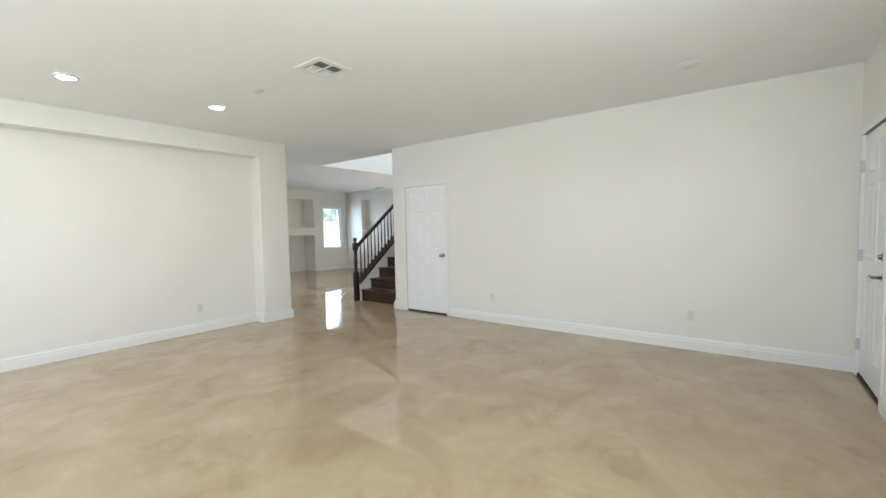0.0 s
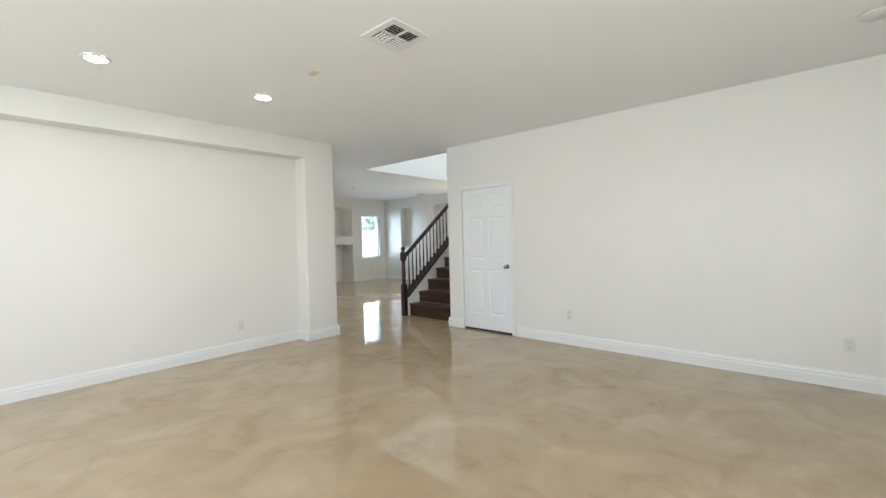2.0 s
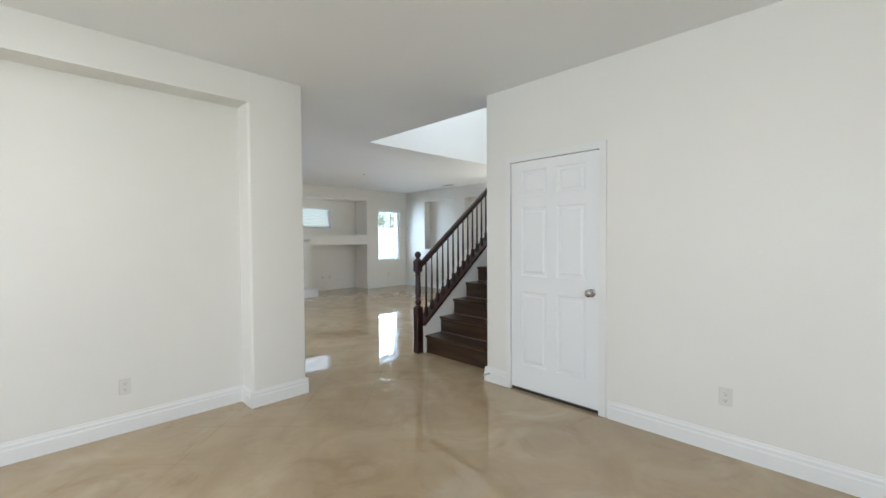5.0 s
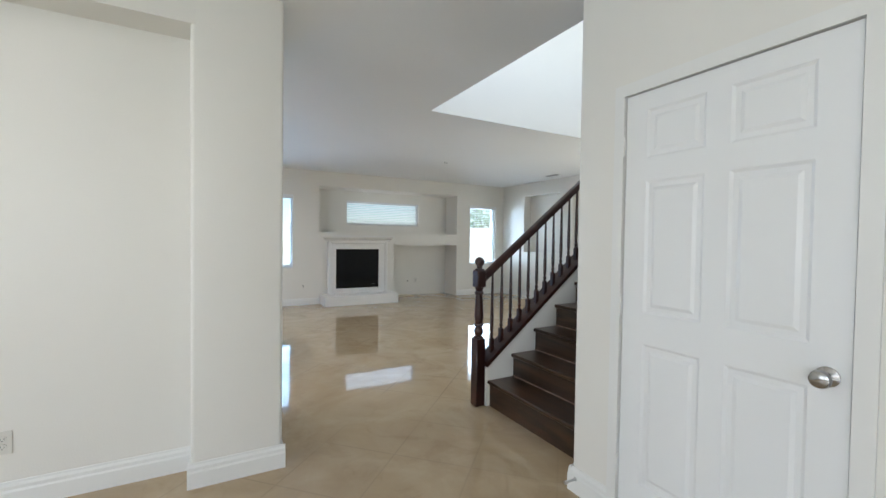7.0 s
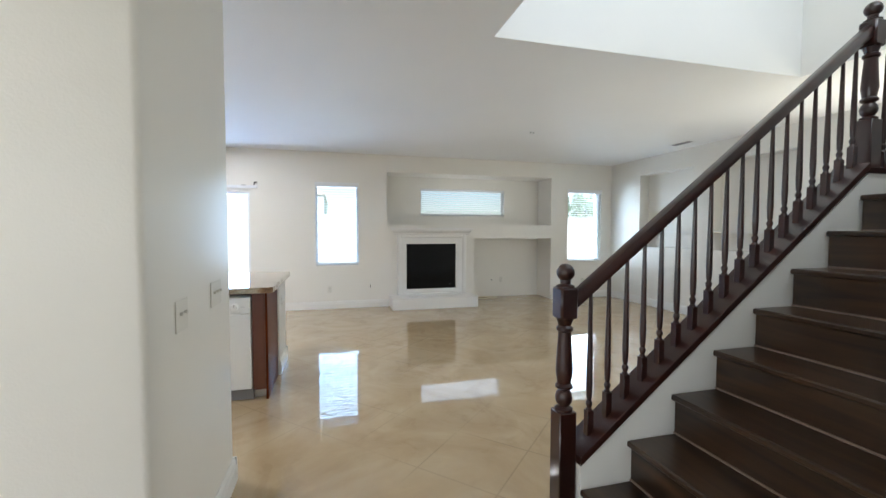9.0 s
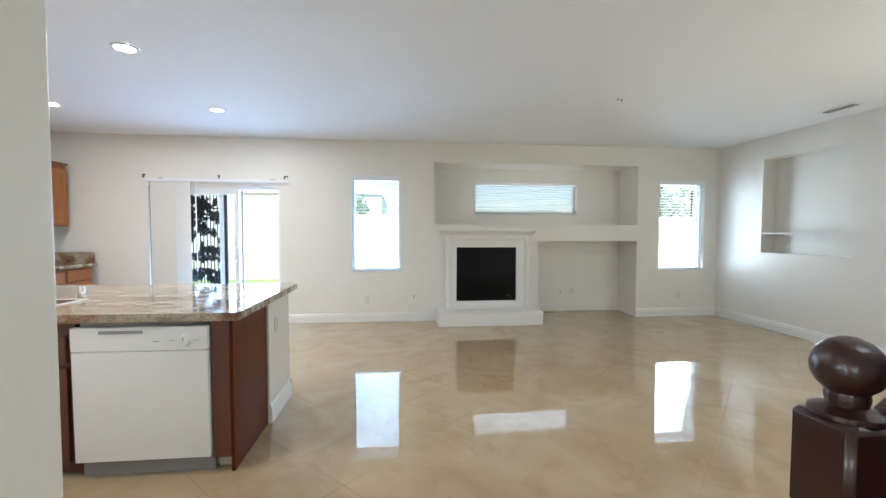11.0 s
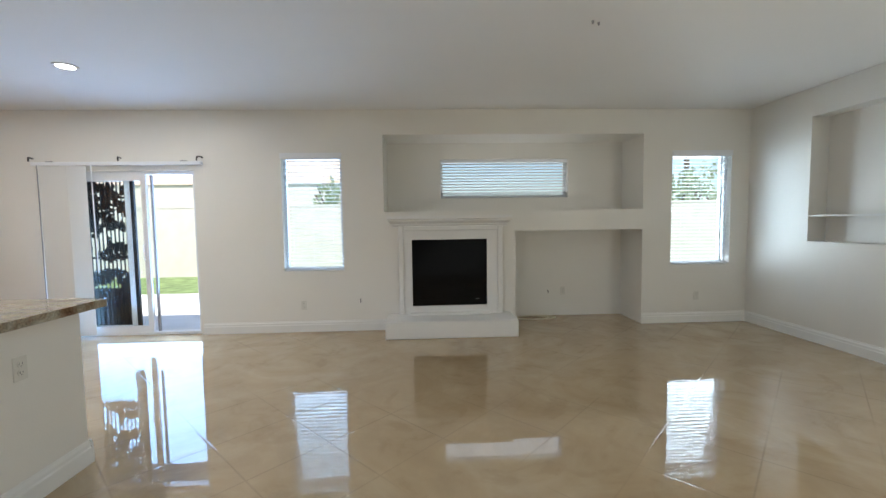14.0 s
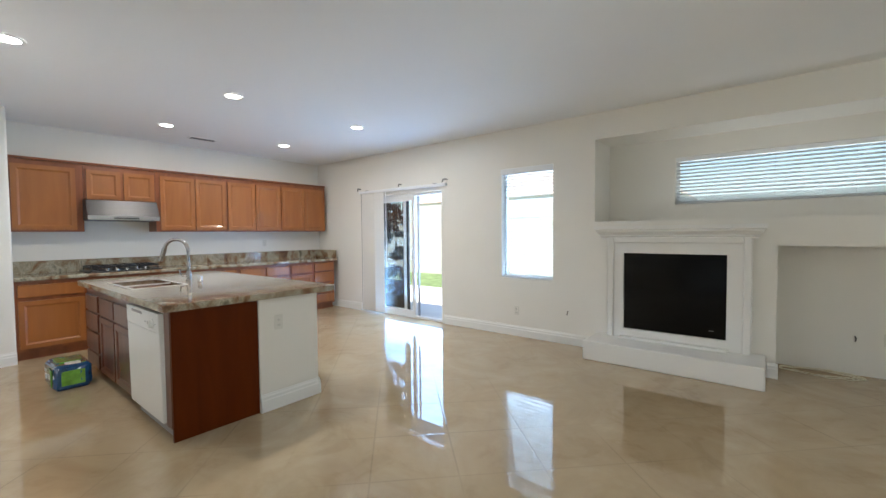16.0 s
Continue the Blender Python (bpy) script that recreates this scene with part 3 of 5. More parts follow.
def front_door():
    d = thing("door_front", "white front door with satin lever and deadbolt", "door", (4.705, -0.46, 0.0), rz=180)
    d["kind"] = "structure"
    w = 0.80
    raised_panels(w, ROWS, 0.012, part("door_slab", six_panel(bmesh.new(), w, 2.03, 0.012, 0.055, ROWS), DOORW, d, at=(0, 0, 0.03)))
    part("door_frame", boxes((-0.05, 0, -0.012, 0.12, 0, 2.11), (w, w + 0.05, -0.012, 0.12, 0, 2.11), (0, w, -0.012, 0.12, 2.065, 2.11)), TRIM, d)
    part("threshold", boxes((0, w, 0.0, 0.12, 0.001, 0.028)), DARK, d, "black threshold strip")
    part("weather_strip", boxes((w - 0.018, w - 0.002, 0.002, 0.012, 0.03, 2.06)), DARK, d, "black weather strip")
    bm = lathe(bmesh.new(), ((0.033, 0.012), (0.033, 0.004), (0.012, 0.0), (0.011, -0.045), (0.0115, -0.05)), 18, axis="y")
    tube(bm, ((0, -0.045, 0), (-0.03, -0.05, 0.004), (-0.07, -0.048, 0.006), (-0.11, -0.045, -0.004)), 0.009)
    part("door_handle", bm, KNOB, d, "satin nickel lever", True, at=(w - 0.095, 0.0, 0.93))
    part("deadbolt", lathe(bmesh.new(), ((0.032, 0.012), (0.032, 0.002), (0.02, -0.004), (0.014, -0.022)), 18, axis="y"), KNOB, d, "satin nickel deadbolt", True, at=(w - 0.095, 0.0, 1.08))
    h = part("hinge", boxes((-0.008, 0.008, -0.014, 0.012, -0.05, 0.05), bev=0.002), STEEL, d, at=(0.0, 0.0, 0.28))
    for z in (1.05, 1.8):
        repeat(h, (0.0, 0.0, z))


front_door()

# ---- windows ----


def window(name, x0, x1, z0, z1, y, label, mull=None):
    w = thing(name, label, "window", ((x0 + x1) / 2, y, z0))
    w["kind"] = "structure"
    f = 0.035
    fr = boxes((x0, x1, y, y + 0.05, z0, z0 + f), (x0, x1, y, y + 0.05, z1 - f, z1), (x0, x0 + f, y, y + 0.05, z0 + f, z1 - f), (x1 - f, x1, y, y + 0.05, z0 + f, z1 - f))
    part("window_frame", fr, VINYL, w, "white vinyl frame", world=True)
    if mull:
        part("mullion", boxes((mull - 0.014, mull + 0.014, y + 0.004, y + 0.046, z0 + f, z1 - f)), VINYL, w, world=True)
    g = part("pane", boxes((x0 + f, x1 - f, y + 0.022, y + 0.027, z0 + f, z1 - f)), GLASS, w, world=True)
    g.visible_shadow = False
    return w


def blind(name, x0, x1, z0, z1, y, tilt, n, label, stack=0):
    b = thing(name, label, "window blind", ((x0 + x1) / 2, y, z0), "white slatted window blinds")
    w = x1 - x0 - 0.012
    z1t = z1 - 0.03
    part("headrail", boxes((x0 + 0.004, x1 - 0.004, y - 0.025, y + 0.025, z1 - 0.045, z1 - 0.003)), VINYL, b, world=True)
    part("bottom_rail", boxes((x0 + 0.006, x1 - 0.006, y - 0.024, y + 0.024, z0 + 0.006, z0 + 0.024), bev=0.003), SLAT, b, world=True)
    if not stack:
        part("valance", boxes((x0 - 0.006, x1 + 0.006, 11.982, 11.998, z1 - 0.035, z1 + 0.028), bev=0.004), VINYL, b, "white valance over the headrail", world=True)
    bm = bmesh.new()
    sec = [(-0.024, 0.0), (-0.012, 0.0022), (0.0, 0.003), (0.012, 0.0022), (0.024, 0.0)]
    top = [[bm.verts.new((s * w / 2, a, h + 0.0012)) for a, h in sec] for s in (-1, 1)]
    bot = [[bm.verts.new((s * w / 2, a, h - 0.0012)) for a, h in sec] for s in (-1, 1)]
    for k in range(4):
        bm.faces.new((top[0][k], top[1][k], top[1][k + 1], top[0][k + 1]))
        bm.faces.new((bot[0][k], bot[0][k + 1], bot[1][k + 1], bot[1][k]))
    bm.faces.new((top[0][0], bot[0][0], bot[1][0], top[1][0]))
    bm.faces.new((top[0][4], top[1][4], bot[1][4], bot[0][4]))
    lowest = z0 + 0.03 + 0.009 * stack
    zs = [lowest + (z1 - 0.046 - lowest) * (k + 0.5) / n for k in range(n)]
    s = part("slat", bm, SLAT, b, at=(0, 0, zs[0] - z0))
    s.rotation_euler = (radians(tilt), 0, 0)
    for z in zs[1:]:
        repeat(s, (0, 0, z - z0))
    for k in range(stack):
        repeat(s, (0, 0, 0.031 + 0.009 * k), (0, 0, 0))
    for i, u in enumerate((0.17, 0.5, 0.83)):
        x = x0 + (x1 - x0) * u
        part("ladder_cord", boxes((x - 0.0015, x + 0.0015, y - 0.027, y - 0.0255, z0 + 0.02, z1 - 0.04)), SLAT, b, world=True)
    return b


window("window_1", 3.655, 4.378, 0.755, 2.158, 12.075, "white vinyl window beside the patio door")
blind("window_blind", 3.655, 4.378, 0.755, 2.158, 12.04, -3, 30, "open white slat blind in the window beside the patio door")
window("window_2", 8.50, 9.27, 0.752, 2.16, 12.075, "white vinyl window in the room corner", 9.2)
blind("window_blind", 8.50, 9.27, 0.752, 2.16, 12.04, -3, 30, "open white slat blind in the corner window")
window("window_3", 5.60, 7.365, 1.655, 2.185, 12.65, "wide low window high in the media niche")
blind("window_blind", 5.60, 7.365, 1.655, 2.185, 12.60, 33, 10, "half-closed white slat blind in the niche window", 7)

def slider():
    y = 12.04
    d = thing("sliding_door", "white vinyl sliding patio door standing partly open", "patio door", (1.73, y, 0.0))
    d["kind"] = "structure"
    part("door_frame", boxes((0.83, 2.63, y, y + 0.1, 1.95, 1.99), (0.83, 0.87, y, y + 0.1, 0, 1.95), (2.59, 2.63, y, y + 0.1, 0, 1.95), (0.87, 2.59, y, y + 0.1, 0.0, 0.03)), VINYL, d, world=True)
    for k, (a, b, yy) in enumerate(((0.87, 1.805, y + 0.055), (1.02, 2.03, y + 0.01))):
        f = 0.06
        leaf = part("sash", boxes((a, b, yy, yy + 0.035, 1.88, 1.95), (a, b, yy, yy + 0.035, 0.03, 0.11), (a, a + f, yy, yy + 0.035, 0.11, 1.88), (b - f, b, yy, yy + 0.035, 0.11, 1.88)), VINYL, d, world=True)
        g = part("pane", boxes((a + f, b - f, yy + 0.015, yy + 0.019, 0.11, 1.88)), GLASS, leaf, world=True)
        g.visible_shadow = False
    part("pull_handle", tube(bmesh.new(), ((1.99, y + 0.005, 0.92), (1.99, y - 0.03, 0.94), (1.99, y - 0.035, 1.02), (1.99, y - 0.03, 1.1), (1.99, y + 0.005, 1.12)), 0.007), VINYL, d, smooth=True, world=True)
    part("meeting_seal", boxes((1.808, 1.85, y + 0.058, y + 0.086, 0.03, 1.95)), DARK, d, "dark meeting strip between the panels", world=True)
    part("screen_edge", boxes((2.05, 2.075, y + 0.06, y + 0.085, 0.03, 1.95)), GREY, d, "dark edge of the insect screen", world=True)


slider()


def vertical_blinds():
    b = thing("vertical_blinds", "white vertical blinds drawn aside on a headrail", "vertical blinds", (1.76, 11.96, 0.0))
    part("headrail", boxes((0.83, 2.76, 11.925, 11.965, 2.048, 2.088), bev=0.004), VINYL, b, world=True)
    for k in range(9):
        x = 0.945 + k * 0.054
        bm = boxes((-0.043, 0.043, -0.0012, 0.0012, 0.0, 2.02))
        v = part("vane", bm, VANE, b, at=(x - 1.76, -0.015, 0.03))
        v.rotation_euler = (0, 0, radians(5 if k < 6 else 38))
    for x, way in ((0.80, 1), (1.80, 1), (2.74, -1)):
        part("bracket", tube(bmesh.new(), ((x, 11.998, 2.14), (x, 11.95, 2.145), (x + 0.02 * way, 11.92, 2.14), (x + 0.025 * way, 11.91, 2.095)), 0.009), BLACKM, b, "dark curved bracket", True, world=True)
    for x in (1.03, 2.55):
        part("clip", boxes((x - 0.035, x + 0.035, 11.93, 11.96, 2.0885, 2.098), bev=0.002), GREY, b, "grey clip", world=True)
    # grey line drawn for the shadow gap beside the first vane
    part("edge_cord", tube(bmesh.new(), ((0.897, 11.93, 2.05), (0.895, 11.93, 0.05)), 0.005, 6), GREY, b, world=True)
    part("wand", tube(bmesh.new(), ((1.50, 11.93, 2.05), (1.51, 11.93, 0.78)), 0.006, 6), VINYL, b, "white plastic wand", world=True)


vertical_blinds()


def security_gate():
    g = thing("security_door", "black iron security door outside the glass panel", "security door", (1.35, 12.2, 0.0))
    y = 12.2
    part("gate_frame", boxes((0.86, 1.74, y, y + 0.03, 1.9, 1.96), (0.86, 1.74, y, y + 0.03, 0.02, 0.09), (0.86, 0.91, y, y + 0.03, 0.09, 1.9), (1.70, 1.74, y, y + 0.03, 0.09, 1.9), (0.91, 1.70, y, y + 0.03, 0.93, 0.96), (0.91, 1.70, y, y + 0.03, 1.68, 1.70)), IRON, g, world=True)
    n = 16
    b = part("bar", boxes((-0.006, 0.006, 0, 0.012, 0.09, 1.9)), IRON, g, at=(0.93 - 1.35, 0.008, 0))
    for k in range(1, n):
        repeat(b, (0.93 + k * 0.049 - 1.35, 0.008, 0))
    rnd = random.Random(4)
    knots = ((1.3, 1.8, 40), (1.45, 1.74, 30), (1.08, 1.8, 30), (1.02, 1.58, 30), (1.2, 1.52, 50), (1.36, 1.6, 34), (1.5, 1.36, 30), (1.3, 1.28, 18), (1.62, 1.55, 16), (1.58, 1.05, 24), (1.42, 0.98, 20), (1.08, 1.15, 14), (1.35, 0.72, 40), (1.15, 0.66, 34), (1.6, 0.68, 30))
    for kx, kz, count in knots:
        for _ in range(count):
            bm = lathe(bmesh.new(), ((0.004, -0.05), (0.022, -0.02), (0.026, 0.01), (0.004, 0.05)), 8)
            x, z = rnd.gauss(kx, 0.075), rnd.gauss(kz, 0.05)
            o = part("leaf_ornament", bm, IRON, g, at=(min(1.69, max(0.93, x)) - 1.35, 0.02, min(1.87, max(0.58, z))))
            o.scale = (rnd.uniform(0.8, 1.5), 0.2, rnd.uniform(0.6, 1.2))
            o.rotation_euler = (0, rnd.uniform(-1.5, 1.5), 0)
    part("kick_panel", boxes((0.91, 1.70, y + 0.021, y + 0.026, 0.09, 0.56)), material("rust_brown_metal", (0.016, 0.011, 0.009), 0.5, vary=0.3, vary_scale=4), g, "dark brown kick panel", world=True)


security_gate()

# ---- fireplace ----


def fireplace():
    f = thing("fireplace", "white fireplace with moulded surround, raised hearth and black insert", "fireplace", (5.68, 11.77, 0.0))
    part("hearth", boxes((4.91, 6.44, 11.54, 11.998, 0.0, 0.20), bev=0.008), SURR, f, world=True)
    for nm, r in (("side_panel", (5.05, 5.214, 11.93, 11.998, 0.20, 1.29)), ("side_panel", (6.139, 6.33, 11.93, 11.998, 0.20, 1.29)), ("lintel", (5.214, 6.139, 11.93, 11.998, 1.12, 1.29)), ("sill", (5.214, 6.139, 11.93, 11.998, 0.20, 0.301))):
        part(nm, boxes(r), SURR, f, world=True)
    for r in ((5.05, 5.115, 11.905, 11.93, 0.20, 1.29), (6.265, 6.33, 11.905, 11.93, 0.20, 1.29), (5.115, 6.265, 11.905, 11.93, 1.23, 1.29)):
        part("moulding", boxes(r, bev=0.008), SURR, f, world=True)
    prof = ((0.0, 1.27), (0.085, 1.27), (0.085, 1.285), (0.10, 1.30), (0.10, 1.315), (0.13, 1.335), (0.145, 1.35), (0.145, 1.365), (0.17, 1.372), (0.17, 1.41), (0.0, 1.41))
    bm = bmesh.new()
    rings = []
    for s in (-1, 1):
        rings.append([bm.verts.new((5.68 + s * (0.63 + d * 0.75), 12.0 - d - 0.002, z)) for d, z in prof])
    n = len(prof)
    for k in range(n):
        bm.faces.new((rings[0][k], rings[0][(k + 1) % n], rings[1][(k + 1) % n], rings[1][k]))
    bm.faces.new(rings[0])
    bm.faces.new(list(reversed(rings[1])))
    bmesh.ops.recalc_face_normals(bm, faces=bm.faces[:])
    part("mantel", bm, SURR, f, world=True)
    part("base_step", boxes((5.18, 6.16, 11.86, 11.93, 0.20, 0.225), bev=0.004), SURR, f, world=True)
    ins = part("insert", boxes((5.216, 6.137, 11.95, 11.996, 0.303, 1.118)), SCREEN, f, "black metal fire insert frame", world=True)
    part("insert_glass", boxes((5.245, 6.108, 11.944, 11.9495, 0.33, 1.09)), SCREEN, ins, "black glass front", world=True)
    part("control", boxes((6.0, 6.04, 11.942, 11.944, 0.375, 0.38)), GREY, ins, world=True)


fireplace()

# ---- stairs ----


def staircase():
    s = thing("staircase", "dark stained wooden stairs with white side wall", "stairs", (5.05, 5.7, 0.0))
    s["kind"] = "structure"
    foot, rise, run, x0 = 0.213, 0.191, 0.238, 5.047
    ya, yb = 5.132, 6.248
    t = part("tread", boxes((-0.028, run, ya - 5.7, yb - 5.7, -0.028, 0.0), bev=0.006), WOOD, s, at=(x0 - 5.05, 0, foot))
    part("riser", boxes((0.0, 0.018, ya - 5.7, yb - 5.7, -foot, -0.028)), WOOD, s, at=(x0 - 5.05, 0, foot))
    r = part("riser", boxes((0.0, 0.018, ya - 5.7, yb - 5.7, -rise, -0.028)), WOOD, s, at=(x0 - 5.05 + run, 0, foot + rise))
    q = part("riser_bead", boxes((-0.006, 0.0, ya - 5.7, yb - 5.7, -rise + 0.001, -rise + 0.008)), material("pale_caulk", (0.25, 0.18, 0.14), 0.5), s, "thin pale bead at the foot of the riser", at=(x0 - 5.05 + run, 0, foot + rise))
    for k in range(1, 9):
        if k > 1:
            repeat(r, (x0 - 5.05 + k * run, 0, foot + k * rise))
        if k < 8:
            repeat(t, (x0 - 5.05 + k * run, 0, foot + k * rise))
            repeat(q, (x0 - 5.05 + (k + 1) * run, 0, foot + (k + 1) * rise))
    zl = foot + 8 * rise
    part("landing", boxes((x0 + 8 * run - 0.028, 7.92, ya, yb, zl - 0.03, zl), bev=0.004), WOOD, s, world=True)
    # side wall that follows the slope
    bm = bmesh.new()
    zs = lambda x: 0.43 + 0.792 * (x - 5.104) - 0.03
    pts = [(5.02, 0.0), (7.92, 0.0), (7.92, 1.68), (6.77, 1.68), (5.02, zs(5.02))]
    lo = [bm.verts.new((x, 6.25, z)) for x, z in pts]
    hi = [bm.verts.new((x, 6.385, z)) for x, z in pts]
    n = len(pts)
    for k in range(n):
        bm.faces.new((lo[k], lo[(k + 1) % n], hi[(k + 1) % n], hi[k]))
    bm.faces.new(lo)
    bm.faces.new(list(reversed(hi)))
    bmesh.ops.recalc_face_normals(bm, faces=bm.faces[:])
    part("side_wall", bm, WALL, s, "off-white sloping side wall", world=True)


staircase()


def sloped(bm, x0, z0, x1, z1, y0, y1, t, bev=0.0):
    """A board whose top runs from (x0, z0) to (x1, z1), t thick upright."""
    vs = [bm.verts.new(p) for p in ((x0, y0, z0 - t), (x1, y0, z1 - t), (x1, y1, z1 - t), (x0, y1, z0 - t), (x0, y0, z0), (x1, y0, z1), (x1, y1, z1), (x0, y1, z0))]
    fs = [bm.faces.new([vs[i] for i in q]) for q in ((0, 3, 2, 1), (4, 5, 6, 7), (0, 1, 5, 4), (1, 2, 6, 5), (2, 3, 7, 6), (3, 0, 4, 7))]
    if bev:
        bmesh.ops.bevel(bm, geom=list({e for f in fs for e in f.edges}), offset=bev, segments=2, profile=0.5, affect="EDGES")
    return bm


def newel(bm, x, y, z0, foot, top):
    """Square foot, turned shaft, square block and ball."""
    h = 0.042
    box(bm, x - h, x + h, y - h, y + h, z0, z0 + foot, bev=0.004)
    zb = top - 0.245
    L = zb - (z0 + foot)
    s = z0 + foot
    lathe(bm, [(0.040, s), (0.040, s + 0.012), (0.024, s + 0.022), (0.036, s + 0.04), (0.039, s + 0.06), (0.034, s + 0.08), (0.024, s + 0.095), (0.039, s + 0.105), (0.039, s + 0.115), (0.030, s + 0.125), (0.037, s + 0.17), (0.038, s + L * 0.45), (0.029, s + L - 0.07), (0.029, s + L - 0.06), (0.037, s + L - 0.052), (0.037, s + L - 0.04), (0.028, s + L - 0.03), (0.038, s + L)], 18, (x, y, 0))
    box(bm, x - h, x + h, y - h, y + h, zb, top - 0.105, bev=0.008)
    c = top - 0.04
    ball = [(0.04, top - 0.105), (0.04, top - 0.098), (0.022, top - 0.09), (0.024, top - 0.08)]
    ball += [(0.04 * math.sin(a), c - 0.04 * math.cos(a)) for a in [radians(v) for v in (35, 55, 75, 90, 105, 125, 145, 165, 178)]]
    lathe(bm, ball, 18, (x, y, 0))
    return bm


def railing():
    y = 6.314
    r = thing("stair_railing", "dark wood stair railing with turned balusters and newels", "stair railing", (5.0, y, 0.0))
    part("newel_post", newel(bmesh.new(), 4.973, y, 0.0, 0.55, 1.212), RAIL, r, "dark turned newel post with ball top", True, world=True)
    part("newel_post", newel(bmesh.new(), 6.84, y, 1.68, 0.29, 2.61), RAIL, r, "dark turned newel post with ball top", True, world=True)
    zc = lambda x: 0.43 + 0.792 * (x - 5.104)
    part("cap_board", sloped(bmesh.new(), 5.016, zc(5.016), 6.74, zc(6.74), 6.238, 6.395, 0.04, 0.003), RAIL, r, world=True)
    part("landing_cap", boxes((6.74, 7.915, 6.238, 6.395, 1.67, 1.70), bev=0.003), RAIL, r, world=True)
    zr = lambda x: 1.094 + 0.782 * (x - 5.03)
    bm = sloped(bmesh.new(), 5.01, zr(5.01), 6.81, zr(6.81), y - 0.031, y + 0.031, 0.077, 0.017)
    part("handrail", bm, RAIL, r, smooth=True, world=True)
    part("landing_handrail", boxes((6.882, 7.915, y - 0.032, y + 0.032, 2.43, 2.50), bev=0.018), RAIL, r, world=True)

    def baluster(h):
        b = 0.105
        bm = boxes((-0.016, 0.016, -0.016, 0.016, -0.02, b), bev=0.002)
        lathe(bm, [(0.016, b), (0.010, b + 0.012), (0.015, b + 0.028), (0.015, b + 0.036), (0.009, b + 0.046), (0.0125, b + 0.06), (0.0145, b + 0.12), (0.0135, b + 0.2), (0.008, h)], 10)
        return bm

    h = zr(5.9) - 0.066 - zc(5.9)
    first = part("baluster", baluster(h), RAIL, r, smooth=True, at=(5.104 - 5.0, 0, zc(5.104)))
    for k in range(1, 18):
        x = 5.104 + k * 0.0954
        if x < 6.77:
            repeat(first, (x - 5.0, 0, zc(x)))
    for k in range(9):
        repeat(first, (6.97 + k * 0.1 - 5.0, 0, 1.70))


railing()

# ---- kitchen ----


def panel_door(w, h, y=0.0, frame=0.046, t=0.02):
    """Frame of a front in x and z, facing -y."""
    return boxes((0, frame, y - t, y, 0, h), (w - frame, w, y - t, y, 0, h), (frame, w - frame, y - t, y, 0, frame), (frame, w - frame, y - t, y, h - frame, h))


def door_field(w, h, y=0.0, frame=0.046, t=0.02):
    """The panel that sits in such a frame, with its sloping edge."""
    x0, x1, z0, z1, i = frame, w - frame, frame, h - frame, 0.02
    bm = boxes((x0, x1, y - t + 0.011, y, z0, z1))
    a = [bm.verts.new(p) for p in ((x0, y - t + 0.001, z0), (x1, y - t + 0.001, z0), (x1, y - t + 0.001, z1), (x0, y - t + 0.001, z1))]
    b = [bm.verts.new(p) for p in ((x0 + i, y - t + 0.0108, z0 + i), (x1 - i, y - t + 0.0108, z0 + i), (x1 - i, y - t + 0.0108, z1 - i), (x0 + i, y - t + 0.0108, z1 - i))]
    for k in range(4):
        bm.faces.new((a[k], a[(k + 1) % 4], b[(k + 1) % 4], b[k]))
    return bm


def drawer_front(w, h, t=0.02):
    return boxes((0, w, -t, 0, 0, h), bev=0.004)


def cabinet(name, label, at, rz, w, depth, z0, z1, fronts, mat, group, toe=0.0, drop=()):
    """Local x along the front, -y out of the front. fronts: rows of (kind, x0, x1, z0, z1), z from the floor."""
    c = thing(name, label, "kitchen cabinet", (at[0], at[1], z0), group, rz)
    body = boxes((0, w, 0, depth, toe, z1 - z0))
    if toe:
        box(body, 0.0, w, 0.06, depth, 0, toe)
    part("body", body, CABF if mat is CAB else mat, c)
    for kind, a, b, lo, hi in fronts:
        if kind == "door":
            leaf = part("door", panel_door(b - a, hi - lo), mat, c, at=(a, -0.001, lo - z0))
            part("panel", door_field(b - a, hi - lo), mat, leaf)
        else:
            part("drawer", drawer_front(b - a, hi - lo), mat, c, at=(a, -0.001, lo - z0))
    return c


